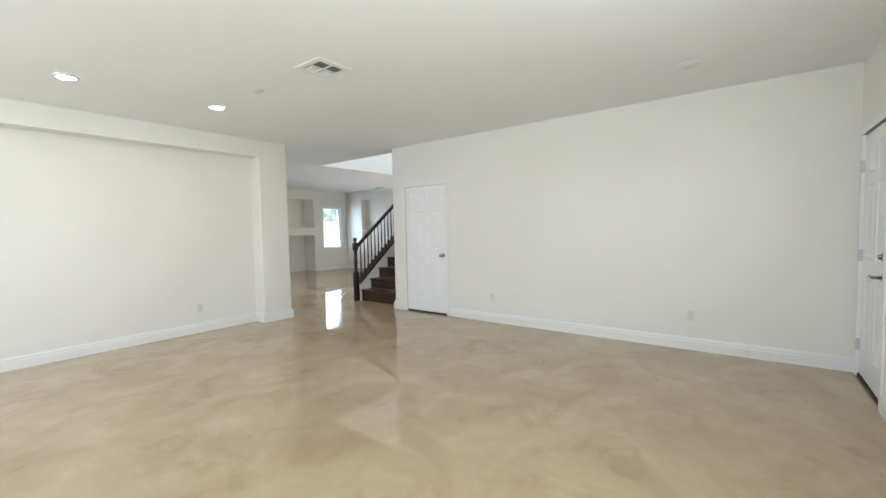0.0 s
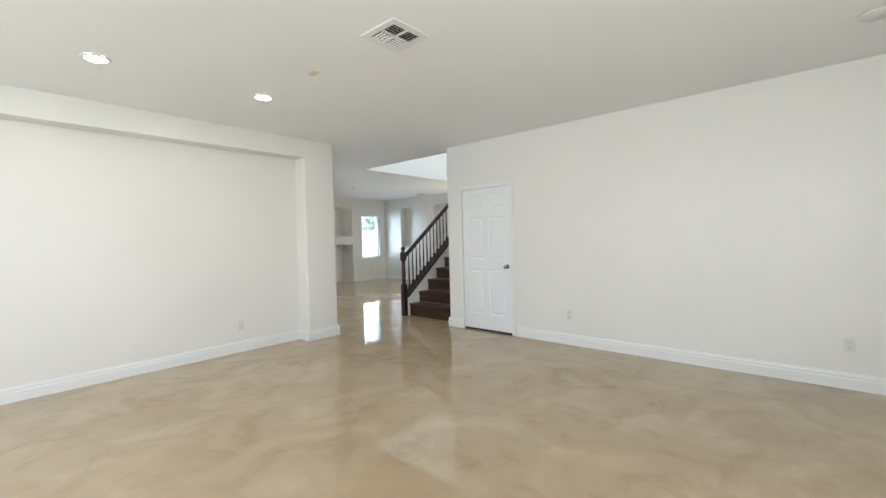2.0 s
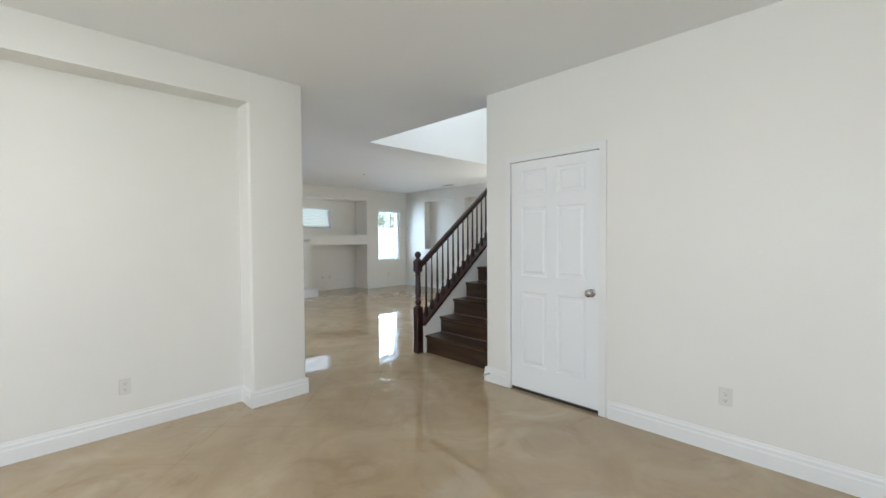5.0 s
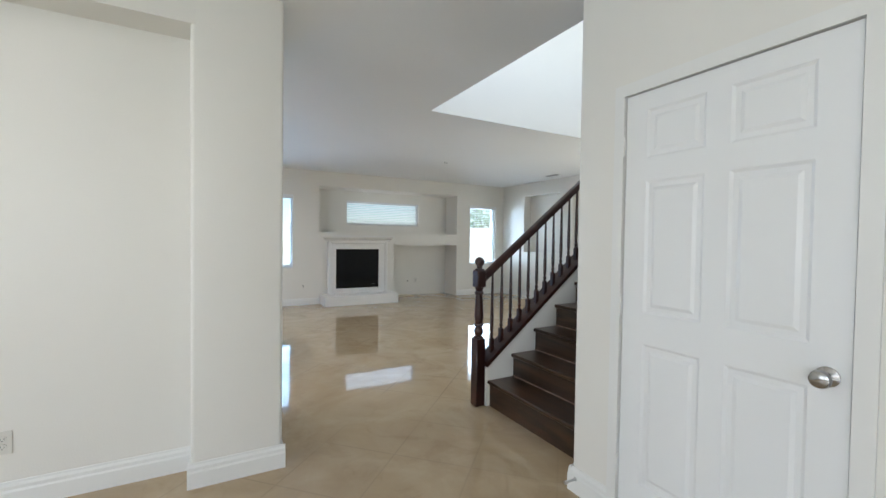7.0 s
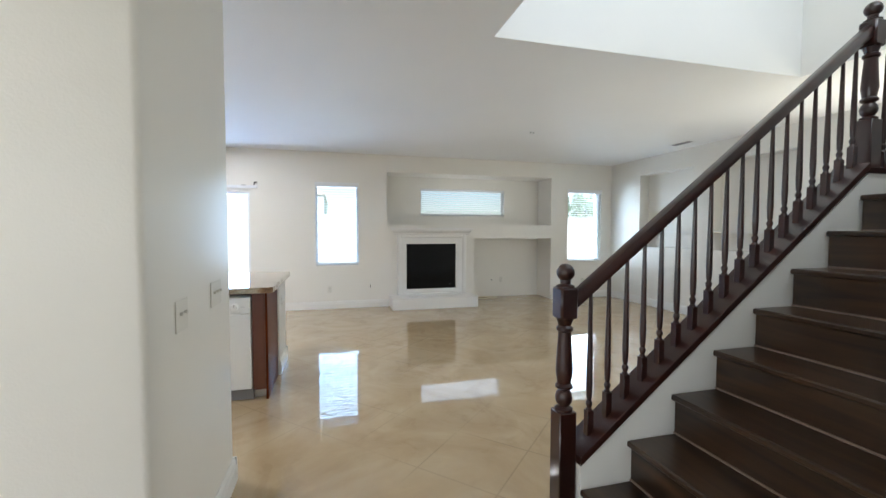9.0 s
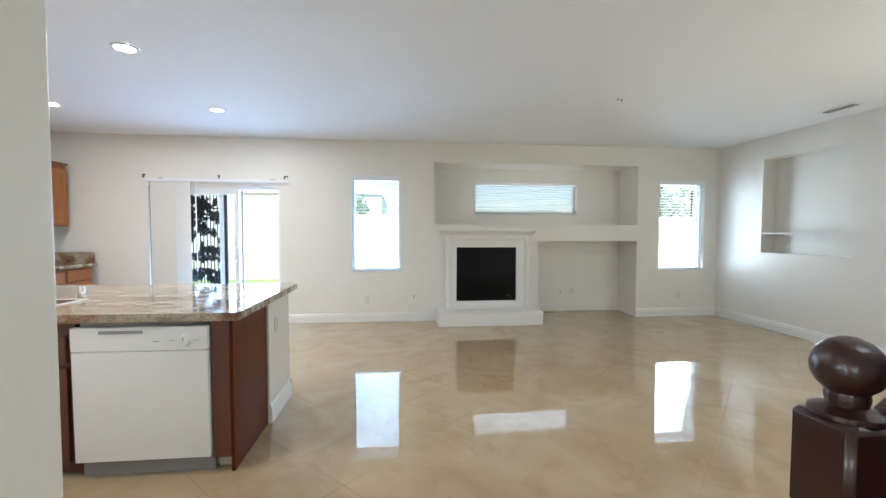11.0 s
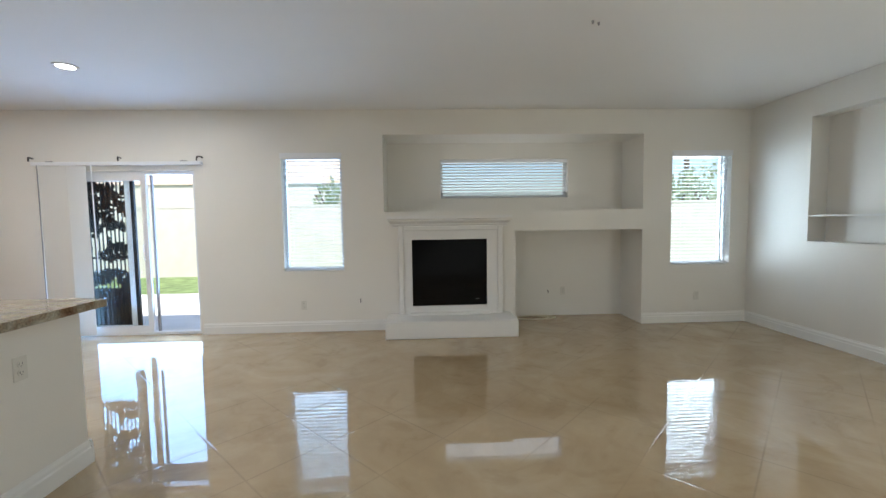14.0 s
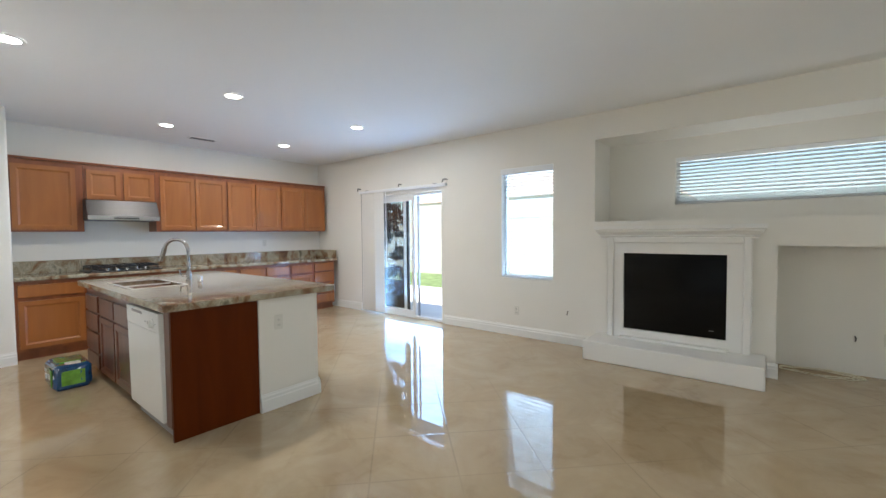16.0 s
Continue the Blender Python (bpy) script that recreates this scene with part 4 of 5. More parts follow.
def kitchen():
    # wall cabinets: local x runs north when turned by 90, local -y faces east
    fx = -0.16
    up = "row of wall cabinets over the kitchen counter"

    def upper(y0, y1, z0, z1, doors, label):
        f = [("door", a - y0, b - y0, z0 + 0.022, z1 - 0.058) for a, b in doors]
        return cabinet("wall_cabinet", label, (fx, y0), 90, y1 - y0, fx + 0.468, z0, z1, f, CAB, up)

    upper(7.79, 8.428, 1.41, 2.235, ((7.812, 8.358),), "closed orange-brown wooden wall cabinet beside the hood")
    upper(8.43, 9.184, 1.795, 2.235, ((8.456, 8.798), (8.832, 9.168)), "short orange-brown wooden wall cabinet above the hood")
    for y0, y1, a in ((9.186, 10.132, 9.237), (10.134, 11.026, 10.14), (11.028, 11.915, 11.036)):
        upper(y0, y1, 1.41, 2.235, ((a, a + 0.434), (a + 0.446, a + 0.872)), "closed orange-brown wooden wall cabinet with two doors")
    t = thing("cabinet_crown", "orange-brown wooden trim along the cabinet tops", "cabinet trim", (fx, 9.8, 2.235), "")
    part("crown", boxes((fx - 0.31, fx + 0.03, 7.785, 11.92, 2.236, 2.262), bev=0.004), CABF, t, world=True)
    # base cabinets
    bx = 0.15
    base = "row of base cabinets under the kitchen counter"

    def lower(y0, y1, kinds, label):
        w = y1 - y0
        g = 0.025
        n = kinds
        f = []
        dw = (w - g * (n + 1)) / n
        for k in range(n):
            a = g + k * (dw + g)
            f.append(("drawer", a, a + dw, 0.69, 0.825))
            f.append(("door", a, a + dw, 0.13, 0.65))
        return cabinet("base_cabinet", label, (bx, y0), 90, w, bx + 0.468, 0.0, 0.87, f, CAB, base, 0.10)

    lower(7.775, 8.37, 1, "orange-brown wooden base cabinet beside the wall end")
    lower(8.372, 9.25, 2, "orange-brown wooden base cabinet under the cooktop")
    lower(9.252, 10.13, 2, "orange-brown wooden base cabinet with two doors")
    lower(10.132, 10.99, 2, "orange-brown wooden base cabinet with two doors")
    lower(10.992, 11.43, 1, "orange-brown wooden base cabinet with one door")
    f = [("drawer", 0.025, 0.425, a, b) for a, b in ((0.70, 0.84), (0.50, 0.675), (0.30, 0.475), (0.13, 0.275))]
    cabinet("base_cabinet", "orange-brown wooden drawer cabinet at the patio end", (bx, 11.432), 90, 0.45, bx + 0.468, 0.0, 0.87, f, CAB, base, 0.10)
    w = thing("granite_worktop", "brown and green speckled granite worktop along the wall", "worktop", (-0.15, 9.9, 0.87))
    part("top", boxes((-0.467, 0.195, 7.773, 11.93, 0.871, 0.911), bev=0.006), GRANITE, w, world=True)
    part("backsplash", boxes((-0.467, -0.447, 7.773, 11.93, 0.912, 1.06), (-0.447, 0.16, 11.91, 11.93, 0.912, 1.06)), GRANITE, w, "granite upstand along the wall", world=True)
    # hood
    h = thing("range_hood", "slanted stainless steel under-cabinet range hood", "range hood", (-0.2, 8.79, 1.55))
    bm = bmesh.new()
    pr = ((-0.467, 1.55), (0.07, 1.55), (0.07, 1.605), (-0.03, 1.80), (-0.467, 1.80))
    r = [[bm.verts.new((x, y, z)) for x, z in pr] for y in (8.42, 9.16)]
    for k in range(5):
        bm.faces.new((r[0][k], r[0][(k + 1) % 5], r[1][(k + 1) % 5], r[1][k]))
    bm.faces.new(r[0])
    bm.faces.new(list(reversed(r[1])))
    bmesh.ops.recalc_face_normals(bm, faces=bm.faces[:])
    part("body", bm, HOOD, h, world=True)
    part("lip", boxes((0.071, 0.078, 8.42, 9.16, 1.551, 1.604), bev=0.002), STEEL, h, "bright brushed steel front lip", world=True)
    part("control_strip", boxes((0.079, 0.082, 8.67, 8.93, 1.566, 1.584)), DARK, h, "black control strip", world=True)
    # cooktop
    c = thing("cooktop", "black gas cooktop with cast iron grates", "cooktop", (-0.13, 8.78, 0.911))
    part("plate", boxes((-0.38, 0.12, 8.40, 9.16, 0.912, 0.922), bev=0.003), BLACKM, c, world=True)
    for j in range(3):
        y0 = 8.43 + j * 0.24
        g = boxes((-0.36, 0.06, y0, y0 + 0.014, 0.958, 0.982), (-0.36, 0.06, y0 + 0.21, y0 + 0.22, 0.958, 0.982), (-0.36, -0.35, y0 + 0.01, y0 + 0.21, 0.958, 0.982), (0.05, 0.06, y0 + 0.01, y0 + 0.21, 0.958, 0.982), (-0.35, 0.05, y0 + 0.105, y0 + 0.115, 0.958, 0.982), (-0.155, -0.145, y0 + 0.01, y0 + 0.105, 0.958, 0.982), (-0.155, -0.145, y0 + 0.115, y0 + 0.21, 0.958, 0.982))
        for x in (-0.355, 0.055):
            for yy in (y0 + 0.005, y0 + 0.215):
                box(g, x - 0.006, x + 0.006, yy - 0.005, yy + 0.005, 0.922, 0.955)
        part("grate", g, BLACKM, c, "black cast iron grate", world=True)
        for x in (-0.26, -0.04):
            part("burner", lathe(bmesh.new(), ((0.045, 0.922), (0.045, 0.932), (0.032, 0.934), (0.032, 0.942)), 16, (x, y0 + 0.11, 0)), BLACKM, c, smooth=True, world=True)
    for k in range(5):
        part("knob", lathe(bmesh.new(), ((0.021, 0.922), (0.019, 0.955)), 14, (0.09, 8.58 + 0.1 * k, 0)), KNOB, c, "steel knob", True, world=True)


kitchen()


def island():
    g = ""
    f = [("drawer", 0.03, 0.48, a, b) for a, b in ((0.635, 0.785), (0.45, 0.615), (0.25, 0.43), (0.10, 0.23))]
    f += [("drawer", 0.55, 1.01, 0.635, 0.785), ("drawer", 1.04, 1.50, 0.635, 0.785), ("door", 0.55, 1.01, 0.10, 0.61), ("door", 1.04, 1.50, 0.10, 0.61)]
    c = cabinet("island_cabinet", "reddish-brown wooden island base with doors and drawers", (1.10, 8.205), 0, 1.535, 0.553, 0.0, 0.862, f, ISLW, g, 0.08)
    p = thing("island_end_panel", "dark reddish-brown wooden island end panel", "cabinet panel", (3.42, 8.48, 0.0))
    part("panel", boxes((3.434, 3.452, 8.188, 8.758, 0.0, 0.862)), PANEL, p, world=True)
    part("stile", boxes((3.338, 3.433, 8.185, 8.235, 0.085, 0.862)), ISLW, p, "reddish-brown wooden corner stile", world=True)
    part("toe_kick", boxes((3.338, 3.433, 8.26, 8.275, 0.0, 0.085)), TRIM, p, "white toe kick", world=True)
    part("filler", boxes((2.64, 3.337, 8.236, 8.758, 0.845, 0.862)), PANEL, p, world=True)
    w = structure("wall_island", boxes((1.1, 3.465, 8.76, 9.262, 0, 0.862)), WALL, "low off-white wall under the island top")
    baseboard("baseboard", 3.465, 8.76, 3.465, 9.262, 1, 0)
    baseboard("baseboard", 3.481, 9.262, 1.1, 9.262, 0, 1)
    t = thing("granite_worktop", "brown speckled granite island worktop with sink cutout", "worktop", (2.2, 8.8, 0.862))
    bm = bmesh.new()
    z0, z1 = 0.863, 0.908
    X0, X1, Y0, Y1 = 1.03, 3.50, 8.14, 9.44
    sx0, sx1, sy0, sy1 = 1.62, 2.36, 8.27, 8.66
    def slab(pts):
        lo = [bm.verts.new((x, y, z0)) for x, y in pts]
        hi = [bm.verts.new((x, y, z1)) for x, y in pts]
        n = len(pts)
        for k in range(n):
            bm.faces.new((lo[k], lo[(k + 1) % n], hi[(k + 1) % n], hi[k]))
        bm.faces.new(hi)
        bm.faces.new(list(reversed(lo)))

    def arc(cx, cy, r, a0):
        return [(cx + r * math.cos(radians(a0 + k * 15)), cy + r * math.sin(radians(a0 + k * 15))) for k in range(7)]

    r = 0.035
    slab([(sx1, Y0)] + arc(X1 - r, Y0 + r, r, -90) + arc(X1 - r, Y1 - r, r, 0) + [(sx1, Y1)])
    slab([(sx0, Y1)] + arc(X0 + r, Y1 - r, r, 90) + arc(X0 + r, Y0 + r, r, 180) + [(sx0, Y0)])
    slab([(sx0, Y0), (sx1, Y0), (sx1, sy0), (sx0, sy0)])
    slab([(sx0, sy1), (sx1, sy1), (sx1, Y1), (sx0, Y1)])
    part("top", bm, GRANITE, t, world=True)
    s = thing("sink", "double-bowl stainless steel undermount sink", "kitchen sink", (1.99, 8.46, 0.7))
    for x0, x1 in ((sx0 - 0.01, 1.975), (2.005, sx1 + 0.01)):
        y0, y1, a, b = sy0 - 0.01, sy1 + 0.01, 0.68, 0.862
        part("bowl", boxes((x0, x1, y0, y1, a, a + 0.004), (x0, x0 + 0.004, y0, y1, a + 0.004, b), (x1 - 0.004, x1, y0, y1, a + 0.004, b), (x0 + 0.004, x1 - 0.004, y0, y0 + 0.004, a + 0.004, b), (x0 + 0.004, x1 - 0.004, y1 - 0.004, y1, a + 0.004, b)), SINKM, s, world=True)
    part("divider", boxes((1.976, 2.004, sy0 - 0.008, sy1 + 0.008, 0.8, 0.868), bev=0.003), SINKM, s, world=True)
    part("rim", boxes((sx0 - 0.014, sx1 + 0.014, sy0 - 0.014, sy0 + 0.008, 0.909, 0.9135), (sx0 - 0.014, sx1 + 0.014, sy1 - 0.008, sy1 + 0.014, 0.909, 0.9135), (sx0 - 0.014, sx0 + 0.008, sy0 + 0.008, sy1 - 0.008, 0.909, 0.9135), (sx1 - 0.008, sx1 + 0.014, sy0 + 0.008, sy1 - 0.008, 0.909, 0.9135), (1.974, 2.006, sy0 + 0.008, sy1 - 0.008, 0.895, 0.905)), SINKM, s, world=True)
    # faucet
    fx, fy = 2.035, 8.80
    fa = thing("faucet", "tall brushed steel gooseneck faucet with pull-down spray", "faucet", (fx, fy, 0.908))
    part("base", lathe(bmesh.new(), ((0.028, 0.908), (0.028, 0.915), (0.022, 0.92), (0.022, 1.0), (0.018, 1.01)), 18, (fx, fy, 0)), KNOB, fa, smooth=True, world=True)
    R, top = 0.112, 1.20
    pts = [(fx, fy, 1.0), (fx, fy, 1.1), (fx, fy, top)]
    dx, dy = -0.75, -0.66
    for a in range(15, 166, 15):
        u = R - R * math.cos(radians(a))
        pts.append((fx + dx * u, fy + dy * u, top + R * math.sin(radians(a))))
    part("spout", tube(bmesh.new(), pts, 0.016, 12), KNOB, fa, smooth=True, world=True)
    e = Vector(pts[-1])
    part("spray_head", tube(bmesh.new(), (e, e + Vector((-0.015, -0.013, -0.06)), e + Vector((-0.034, -0.030, -0.125))), 0.021, 12), KNOB, fa, smooth=True, world=True)
    part("lever", tube(bmesh.new(), ((fx, fy, 0.95), (fx - 0.03, fy - 0.035, 0.952), (fx - 0.05, fy - 0.055, 0.965), (fx - 0.055, fy - 0.06, 1.02)), 0.009, 8), KNOB, fa, smooth=True, world=True)
    cap = thing("air_gap", "small chrome air gap cap beside the faucet", "sink fitting", (2.22, 8.83, 0.908))
    part("cap", lathe(bmesh.new(), ((0.024, 0.909), (0.024, 0.914), (0.019, 0.916), (0.019, 0.965), (0.014, 0.972)), 18, (2.22, 8.83, 0)), CHROME, cap, smooth=True, world=True)
    # dishwasher, its door a little open
    d = thing("dishwasher", "white dishwasher with its door slightly open", "dishwasher", (2.986, 8.22, 0.0))
    part("tub", boxes((2.638, 3.336, 8.237, 8.75, 0.02, 0.84)), APPL, d, world=True)
    dr = part("door", boxes((-0.345, 0.345, -0.035, 0.0, 0.0, 0.603), bev=0.004), APPL, d, "white flat dishwasher door", at=(0, -0.02, 0.10))
    part("control_panel", boxes((-0.345, 0.345, -0.037, 0.0, 0.605, 0.735), bev=0.004), APPL, dr, "white control panel with dial")
    part("latch_recess", boxes((-0.20, 0.02, -0.041, -0.0385, 0.700, 0.718)), GREY, dr)
    part("dial", lathe(bmesh.new(), ((0.034, -0.0385), (0.034, -0.044), (0.026, -0.048), (0.024, -0.064)), 24, (0.235, 0, 0.66), axis="y"), APPL, dr, "round white dial", True)
    part("mark", boxes((0.233, 0.237, -0.066, -0.0642, 0.66, 0.683), (0.15, 0.185, -0.040, -0.0383, 0.659, 0.661), (0.28, 0.305, -0.040, -0.0383, 0.659, 0.661), (0.07, 0.10, -0.040, -0.0383, 0.655, 0.659)), GREY, dr)
    dr.rotation_euler = (radians(0.7), 0, 0)
    part("toe_kick", boxes((2.645, 3.335, 8.22, 8.236, 0.0, 0.09)), GREY, d, world=True)
    # water pack
    p = thing("water_bottle_pack", "blue and green shrink-wrapped pack of bottles beside the island", "bottle pack", (1.46, 7.99, 0.0))
    bm = boxes((1.24, 1.66, 7.86, 8.12, 0.0, 0.22), bev=0.03)
    bmesh.ops.subdivide_edges(bm, edges=bm.edges[:], cuts=3, use_grid_fill=True)
    rnd = random.Random(8)
    for v in bm.verts:
        if v.co.z > 0.02:
            v.co += Vector([rnd.uniform(-0.006, 0.006) for _ in range(3)])
    part("wrap", bm, BLUEW, p, "blue shrink wrap", world=True)
    for r in ((1.655, 1.6635, 7.91, 8.07, 0.04, 0.17), (1.42, 1.58, 7.8525, 7.861, 0.03, 0.18), (1.30, 1.52, 7.90, 8.08, 0.2175, 0.223)):
        part("wrap_label", boxes(r, bev=0.004), GREENW, p, "green printed patch", world=True)
    for r in ((1.27, 1.33, 7.8535, 7.8605, 0.06, 0.10), (1.27, 1.31, 7.8535, 7.8605, 0.12, 0.15), (1.54, 1.63, 7.95, 8.05, 0.2178, 0.2225), (1.46, 1.54, 7.8505, 7.852, 0.09, 0.13)):
        part("print_mark", boxes(r), VANE, p, "pale printed mark", world=True)
    for i in range(4):
        for j in range(3):
            part("bottle_cap", lathe(bmesh.new(), ((0.014, 0.2), (0.014, 0.222)), 10, (1.31 + i * 0.1, 7.91 + j * 0.08, 0)), GREENW if (i + j) % 2 else BLUEW, p, world=True)


island()

# ---- ceiling fittings, outlets, small things ----


def can_light(x, y, label):
    c = thing("recessed_light", label, "ceiling light", (x, y, CZ - 0.004), "recessed ceiling lights")
    bm = bmesh.new()
    n = 28
    rr = []
    for r, z in ((0.092, 0.0), (0.09, -0.006), (0.068, -0.006), (0.066, 0.002)):
        rr.append([bm.verts.new((r * math.cos(2 * math.pi * k / n), r * math.sin(2 * math.pi * k / n), z)) for k in range(n)])
    for a, b in zip(rr, rr[1:]):
        for k in range(n):
            bm.faces.new((a[k], a[(k + 1) % n], b[(k + 1) % n], b[k]))
    part("trim_ring", bm, TRIM, c, "white trim ring", True)
    part("lens", lathe(bmesh.new(), ((0.066, 0.0), (0.066, 0.002)), 28), LAMPON, c, "glowing lens")


for x, y in ((0.688, 4.94), (1.885, 4.89)):
    can_light(x, y, "lit white recessed light in the living room ceiling")
for x, y in ((2.35, 10.65), (2.36, 9.12), (0.68, 10.62), (0.69, 9.08), (2.37, 7.62)):
    can_light(x, y, "lit white recessed light in the kitchen ceiling")


def diffuser():
    v = thing("ceiling_vent", "square white four-way ceiling air diffuser", "air vent", (1.955, 3.145, CZ - 0.002))
    a, b = 0.165, 0.115
    part("frame", boxes((-a, a, -a, -b, -0.008, 0), (-a, a, b, a, -0.008, 0), (-a, -b, -b, b, -0.008, 0), (b, a, -b, b, -0.008, 0), (-0.008, 0.008, -b, b, -0.008, 0), (-b, -0.008, -0.008, 0.008, -0.008, 0), (0.008, b, -0.008, 0.008, -0.008, 0)), TRIM, v)
    # black sheet stands for the unlit duct
    part("backing", boxes((-b, b, -b, b, -0.0015, -0.0005)), DARK, v, "dark sheet for the shade behind the louvres")
    for qx, qy, along in ((-1, -1, 0), (1, -1, 1), (1, 1, 0), (-1, 1, 1)):
        for k in range(4):
            u = 0.022 + k * 0.025
            sl = boxes((-0.05, 0.05, -0.0006, 0.0006, -0.006, 0.005))
            o = part("louvre", sl, TRIM, v)
            cx, cy = qx * 0.0615, qy * 0.0615
            if along:
                o.location = (qx * u, cy, -0.009)
                o.rotation_euler = (radians(50) * (1 if qx > 0 else -1), 0, radians(90))
            else:
                o.location = (cx, qy * u, -0.009)
                o.rotation_euler = (radians(50) * (1 if qy > 0 else -1), 0, 0)


diffuser()


def register(x, y, label):
    v = thing("ceiling_register", label, "air vent", (x, y, CZ - 0.002))
    part("frame", boxes((-0.075, 0.075, -0.18, -0.155, -0.007, 0), (-0.075, 0.075, 0.155, 0.18, -0.007, 0), (-0.075, -0.05, -0.155, 0.155, -0.007, 0), (0.05, 0.075, -0.155, 0.155, -0.007, 0)), TRIM, v)
    # black sheet for the duct's shade; louvres greyed to deepen it at low angles
    part("backing", boxes((-0.05, 0.05, -0.155, 0.155, -0.0015, -0.0005)), DARK, v, "dark sheet for the shade behind the louvres")
    o = part("louvre", boxes((-0.05, 0.05, -0.0007, 0.0007, -0.005, 0.005)), GREY, v, at=(0, -0.14, -0.008))
    o.rotation_euler = (radians(20), 0, 0)
    for k in range(1, 9):
        repeat(o, (0, -0.14 + k * 0.035, -0.008))


register(9.10, 9.84, "white slotted ceiling register near the display niches")
register(0.23, 9.66, "white slotted ceiling register over the kitchen cabinets")
s = thing("sprinkler_cover", "small off-white rectangular ceiling cover plate", "ceiling plate", (1.91, 4.07, CZ))
part("plate", boxes((-0.03, 0.03, -0.05, 0.05, -0.008, -0.001), bev=0.003), CREAM, s)
s = thing("smoke_detector", "round off-white smoke detector by the front door", "smoke detector", (3.86, 0.735, CZ))
part("cover", lathe(bmesh.new(), ((0.085, -0.001), (0.085, -0.012), (0.07, -0.024), (0.03, -0.028)), 24), PLATE, s, smooth=True)
s = thing("ceiling_hook", "tiny dark hook in the great room ceiling", "ceiling hook", (6.56, 9.81, CZ))
part("hook", lathe(bmesh.new(), ((0.01, -0.001), (0.006, -0.02)), 8), GREY, s)
repeat(s.children[0], (0.05, 0.02, 0))


def plate(x, y, z, rz, kind, label, w=0.07):
    """Wall plate facing local -y."""
    p = thing("wall_outlet" if kind == "outlet" else "light_switch", label, "outlet" if kind == "outlet" else "light switch", (x, y, z), "", rz)
    part("plate", boxes((-w / 2, w / 2, -0.006, -0.001, -0.057, 0.057), bev=0.0022), PLATE, p)
    if kind == "outlet":
        for s in (-0.02, 0.02):
            sk = part("socket", lathe(bmesh.new(), ((0.0165, -0.006), (0.0165, -0.009)), 16, (0, 0, 0), axis="y"), PLATE, p, at=(0, 0, s))
            part("slots", boxes((-0.008, -0.006, -0.0096, -0.0091, -0.003, 0.006), (0.006, 0.008, -0.0096, -0.0091, -0.003, 0.006), (-0.002, 0.002, -0.0096, -0.0091, -0.011, -0.007)), DARK, sk)
    else:
        n = max(1, round((w - 0.024) / 0.046))
        for k in range(n):
            cx = (k - (n - 1) / 2) * 0.046
            part("toggle", boxes((cx - 0.005, cx + 0.005, -0.018, -0.006, 0.002, 0.014), bev=0.0015), PLATE, p)
    return p


plate(4.80, 3.215, 0.365, -90, "outlet", "white wall outlet on the long living room wall")
plate(4.80, 0.79, 0.37, -90, "outlet", "white wall outlet near the front door")
plate(2.19, 6.30, 0.33, 0, "outlet", "white wall outlet in the shallow recess")
plate(3.88, 12.0, 0.335, 0, "outlet", "white wall outlet beneath the window")
plate(8.85, 12.0, 0.35, 0, "outlet", "white wall outlet beneath the corner window")
plate(7.30, 12.56, 0.35, 0, "outlet", "white wall outlet in the media alcove")
plate(3.465, 8.915, 0.67, 90, "outlet", "white outlet in the island's low wall")
plate(-0.47, 10.885, 1.21, 90, "outlet", "cream outlet over the kitchen backsplash")
plate(3.44, 6.36, 1.05, 90, "switch", "white double light switch on the passage wall", 0.116)
plate(3.44, 6.80, 1.065, 90, "switch", "white triple light switch on the passage wall", 0.162)
for x, y, z, lb in ((4.573, 12.0, 0.387, "black cable stub sticking out of the wall"), (7.08, 12.56, 0.35, "dark cable stub in the media alcove")):
    c = thing("cable_stub", lb, "cable", (x, y, z))
    part("cable", tube(bmesh.new(), ((0, -0.001, 0.01), (0, -0.03, 0.012), (0.004, -0.045, -0.005), (0.0, -0.04, -0.03)), 0.006, 8), BLACKM, c, smooth=True)
for x, y, rz in ((4.784, 0.31, -90), (4.784, 5.09, -90)):
    st = thing("door_stop", "small spring door stop on the baseboard", "door stop", (x, y, 0.08), "", rz)
    part("spring", lathe(bmesh.new(), ((0.012, 0.0), (0.007, -0.006), (0.006, -0.06), (0.010, -0.062), (0.010, -0.075)), 10, axis="y"), STEEL, st, smooth=True)


def loose_cable():
    c = thing("loose_cable", "thin cream cable lying in loose loops on the alcove floor", "cable", (6.9, 12.4, 0.0))
    pts = []
    for k in range(90):
        a = k * 0.24
        pts.append((6.84 + 0.28 * math.cos(a) + 0.02 * math.sin(3.1 * a), 12.40 + 0.10 * math.sin(a) + 0.02 * math.sin(2.3 * a), 0.006 + 0.004 * (k % 5)))
    part("cable", tube(bmesh.new(), pts, 0.0035, 6), CREAM, c, smooth=True, world=True)


loose_cable()

# ---- outdoors ----


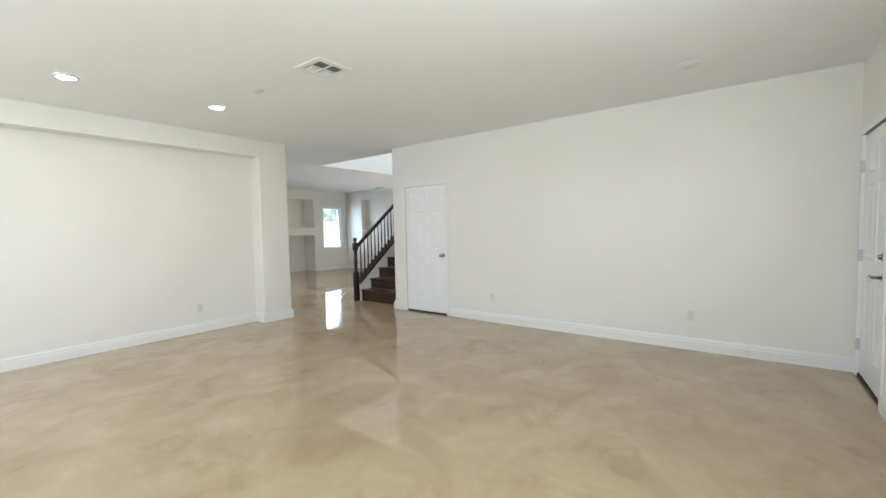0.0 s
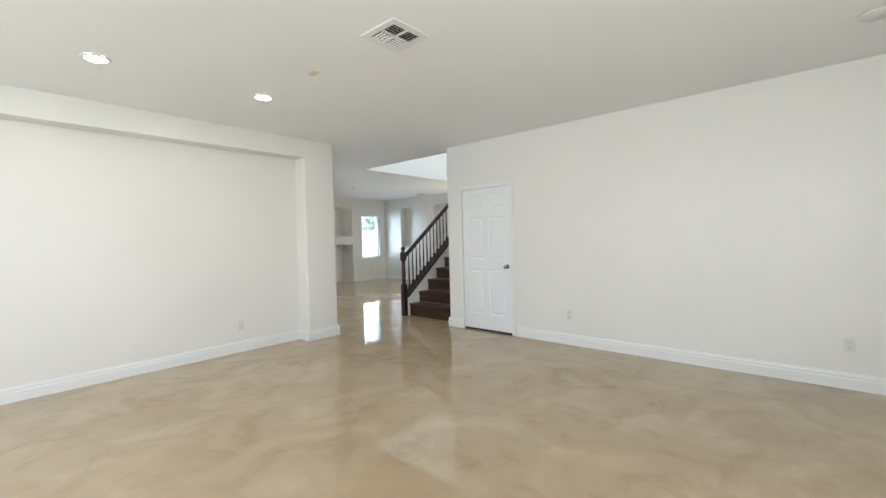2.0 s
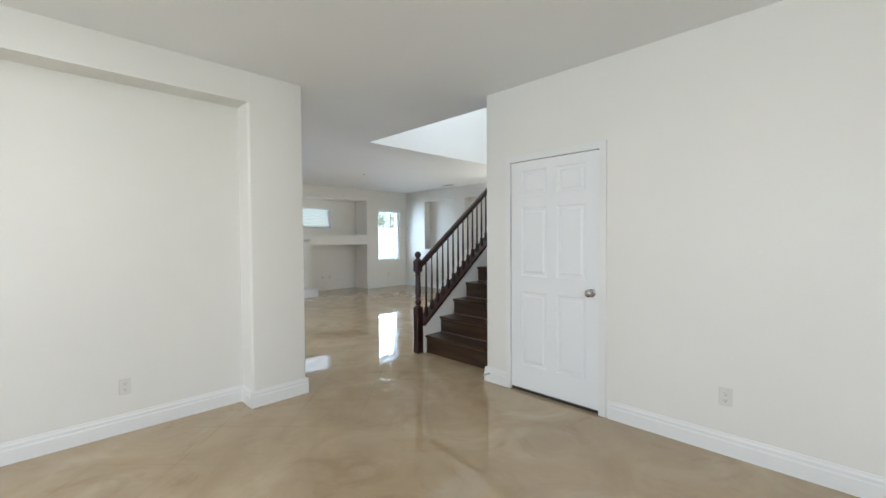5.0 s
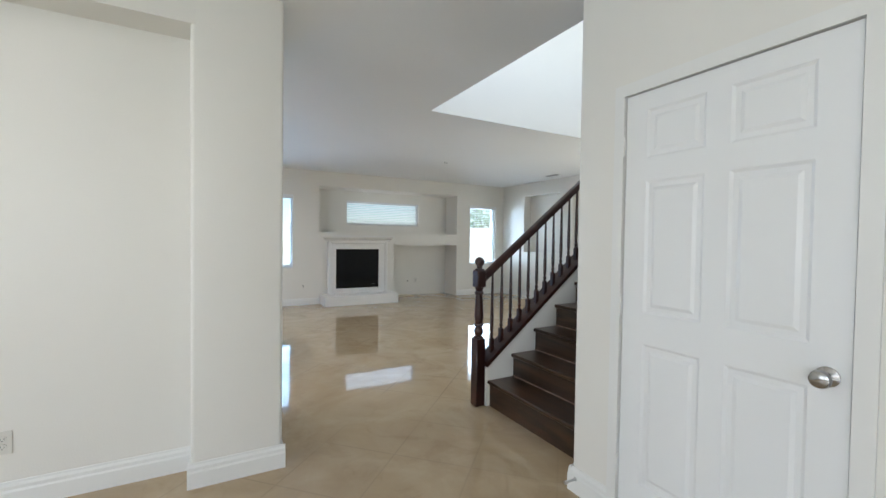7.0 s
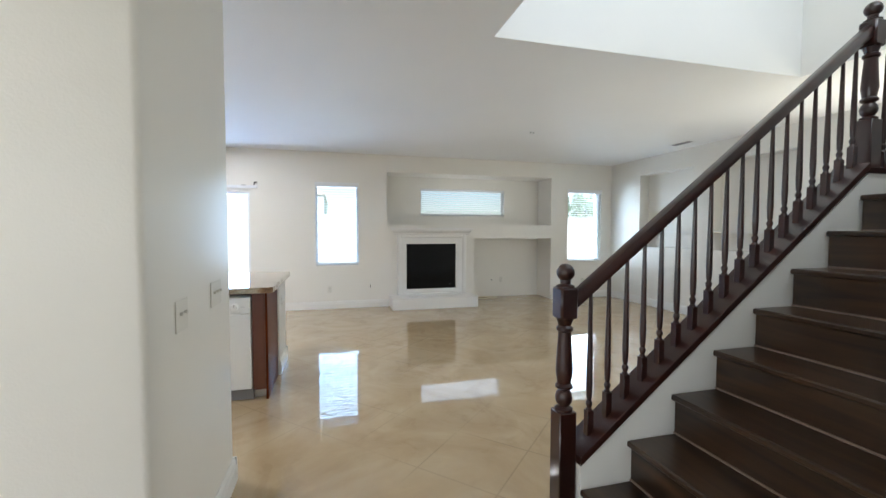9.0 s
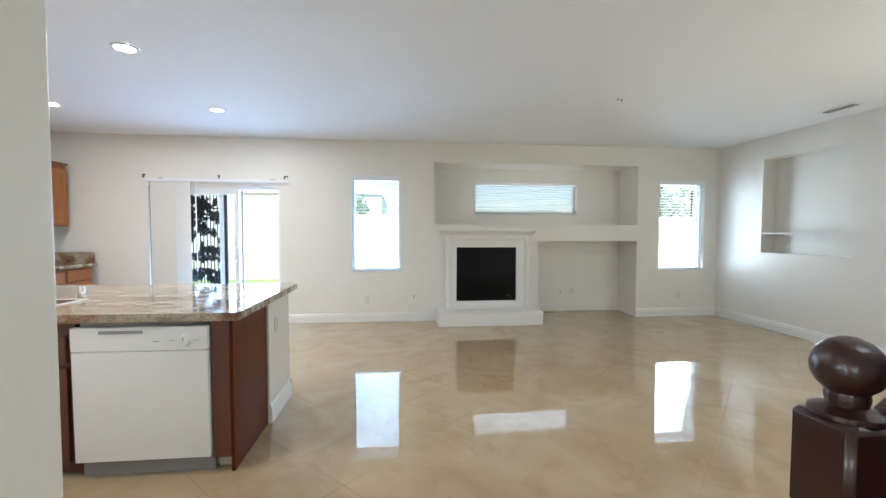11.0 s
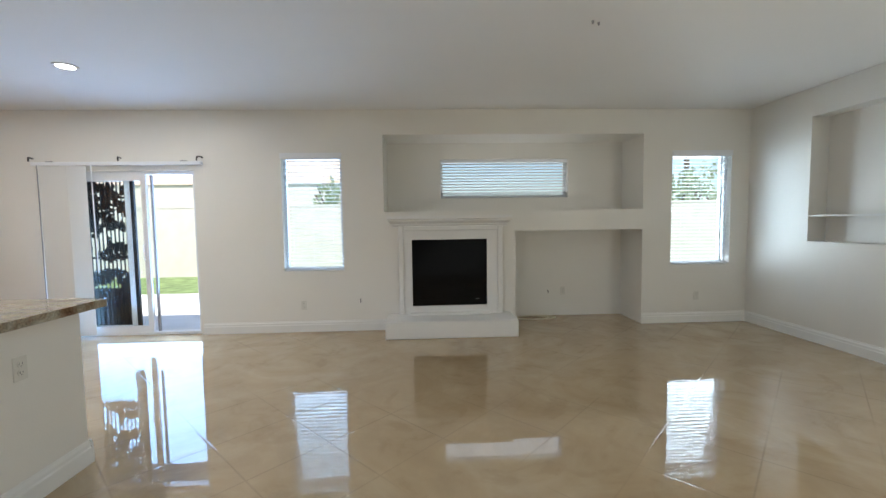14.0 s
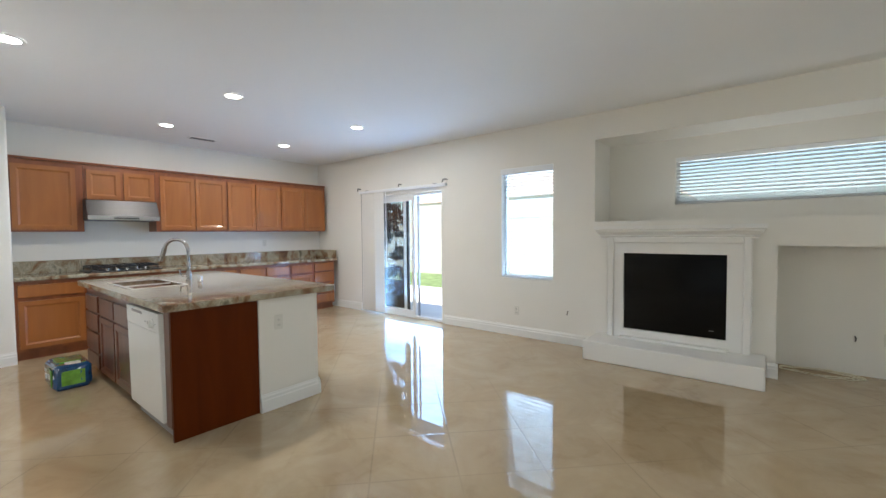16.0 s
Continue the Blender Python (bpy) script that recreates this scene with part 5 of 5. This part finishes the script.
def outdoors():
    structure("ground", boxes((-60, 60, -60, 120, -0.4, -0.12)), GRASS, "grassy ground")
    structure("patio", boxes((-4, 12, 12.73, 15.3, -0.12, -0.03), (-0.6, 4.77, 12.145, 12.73, -0.12, -0.03)), CONCRETE, "pale concrete patio slab")
    structure("lawn", boxes((-8, 16, 15.3, 18.1, -0.12, -0.035)), GRASS, "green lawn")
    structure("garden_wall", boxes((-10, 20, 18.1, 18.3, -0.12, 1.8), (-10, 20, 18.092, 18.308, 1.8, 1.86)), BLOCK, "pale tan garden block wall")
    hs = thing("neighbour_house", "tan stucco neighbouring house with brown tiled roof", "house", (-2.0, 27.0, -0.1))
    part("wall", boxes((-9, 3.5, 24, 32, -0.1, 3.0)), STUCCO, hs, world=True)
    bm = bmesh.new()
    v = [bm.verts.new(p) for p in ((-9.05, 23.95, 3.0), (3.55, 23.95, 3.0), (3.55, 32.05, 3.0), (-9.05, 32.05, 3.0), (-7, 28, 4.8), (1.5, 28, 4.8))]
    for q in ((0, 1, 5, 4), (1, 2, 5), (2, 3, 4, 5), (3, 0, 4), (3, 2, 1, 0)):
        bm.faces.new([v[i] for i in q])
    bmesh.ops.recalc_face_normals(bm, faces=bm.faces[:])
    part("roof", bm, ROOF, hs, world=True)
    t = thing("toy", "small red plastic toy lying on the lawn", "toy", (1.75, 16.9, -0.035))
    part("body", lathe(bmesh.new(), ((0.10, 0.0), (0.16, 0.04), (0.14, 0.09), (0.05, 0.12)), 14), RED, t, smooth=True)


outdoors()


def leafy_tree(x, y, h, r, seed, n=900):
    rnd = random.Random(seed)
    t = thing("tree", "leafy green garden tree behind the block wall", "tree", (x, y, -0.12), "trees behind the garden wall")
    bm = bmesh.new()
    lathe(bm, ((0.14, 0), (0.10, h * 0.3), (0.07, h * 0.6)), 10)
    for k in range(6):
        a = k * 1.05 + rnd.random()
        tube(bm, ((0, 0, h * 0.4), (0.4 * r * math.cos(a), 0.4 * r * math.sin(a), h * 0.6), (0.7 * r * math.cos(a), 0.7 * r * math.sin(a), h * (0.7 + 0.2 * rnd.random()))), 0.03, 6)
    part("trunk", bm, BARK, t)
    bm = bmesh.new()
    for k in range(n):
        a, e = rnd.random() * 6.28, math.asin(rnd.uniform(-0.7, 1))
        lump = 0.75 + 0.35 * math.sin(3 * a + seed) * math.cos(2 * e)
        q = r * lump * (0.5 + 0.5 * rnd.random() ** 0.5)
        c = Vector((q * math.cos(a) * math.cos(e), q * math.sin(a) * math.cos(e), h * 0.72 + q * 0.8 * math.sin(e)))
        m = Euler((rnd.random() * 3, rnd.random() * 3, rnd.random() * 6)).to_matrix()
        s = 0.10 + 0.08 * rnd.random()
        bm.faces.new([bm.verts.new(c + m @ Vector(p)) for p in ((-s, 0, 0), (0, -s * 0.5, 0.02), (s, 0, 0), (0, s * 0.5, 0.02))])
    part("crown", bm, LEAF, t)


def palm(x, y, h, seed):
    rnd = random.Random(seed)
    t = thing("palm_tree", "tall thin palm tree behind the block wall", "palm tree", (x, y, -0.12), "palms behind the garden wall")
    part("trunk", lathe(bmesh.new(), ((0.2, 0), (0.13, 0.8), (0.11, h * 0.6), (0.12, h)), 10), BARK, t)
    bm = bmesh.new()
    for k in range(26):
        a = rnd.random() * 6.28
        up = rnd.uniform(-0.3, 1.0)
        prev = None
        for j in range(9):
            u = j / 8
            p = Vector((math.cos(a) * u * 1.7, math.sin(a) * u * 1.7, h + up * u * 1.2 - 1.5 * u * u))
            side = Vector((-math.sin(a), math.cos(a), -0.5)) * 0.28 * math.sin(math.pi * (0.1 + 0.85 * u))
            if prev:
                o, s0 = prev
                bm.faces.new([bm.verts.new(q) for q in (o, o.lerp(p, 0.6), o + s0)])
                bm.faces.new([bm.verts.new(q) for q in (o, o.lerp(p, 0.6), o + Vector((-s0.x, -s0.y, s0.z)))])
            prev = (p, side)
    part("crown", bm, LEAF, t)


for i, (x, y, h, r) in enumerate(((14.0, 20.8, 3.0, 1.5), (16.6, 22.0, 3.6, 1.9), (2.3, 21.8, 3.2, 1.2))):
    leafy_tree(x, y, h, r, i + 3, 300 if x > 5 else 200)
palm(13.8, 22.5, 7.0, 5)
palm(15.4, 24.0, 8.0, 6)
palm(17.2, 25.0, 7.5, 7)
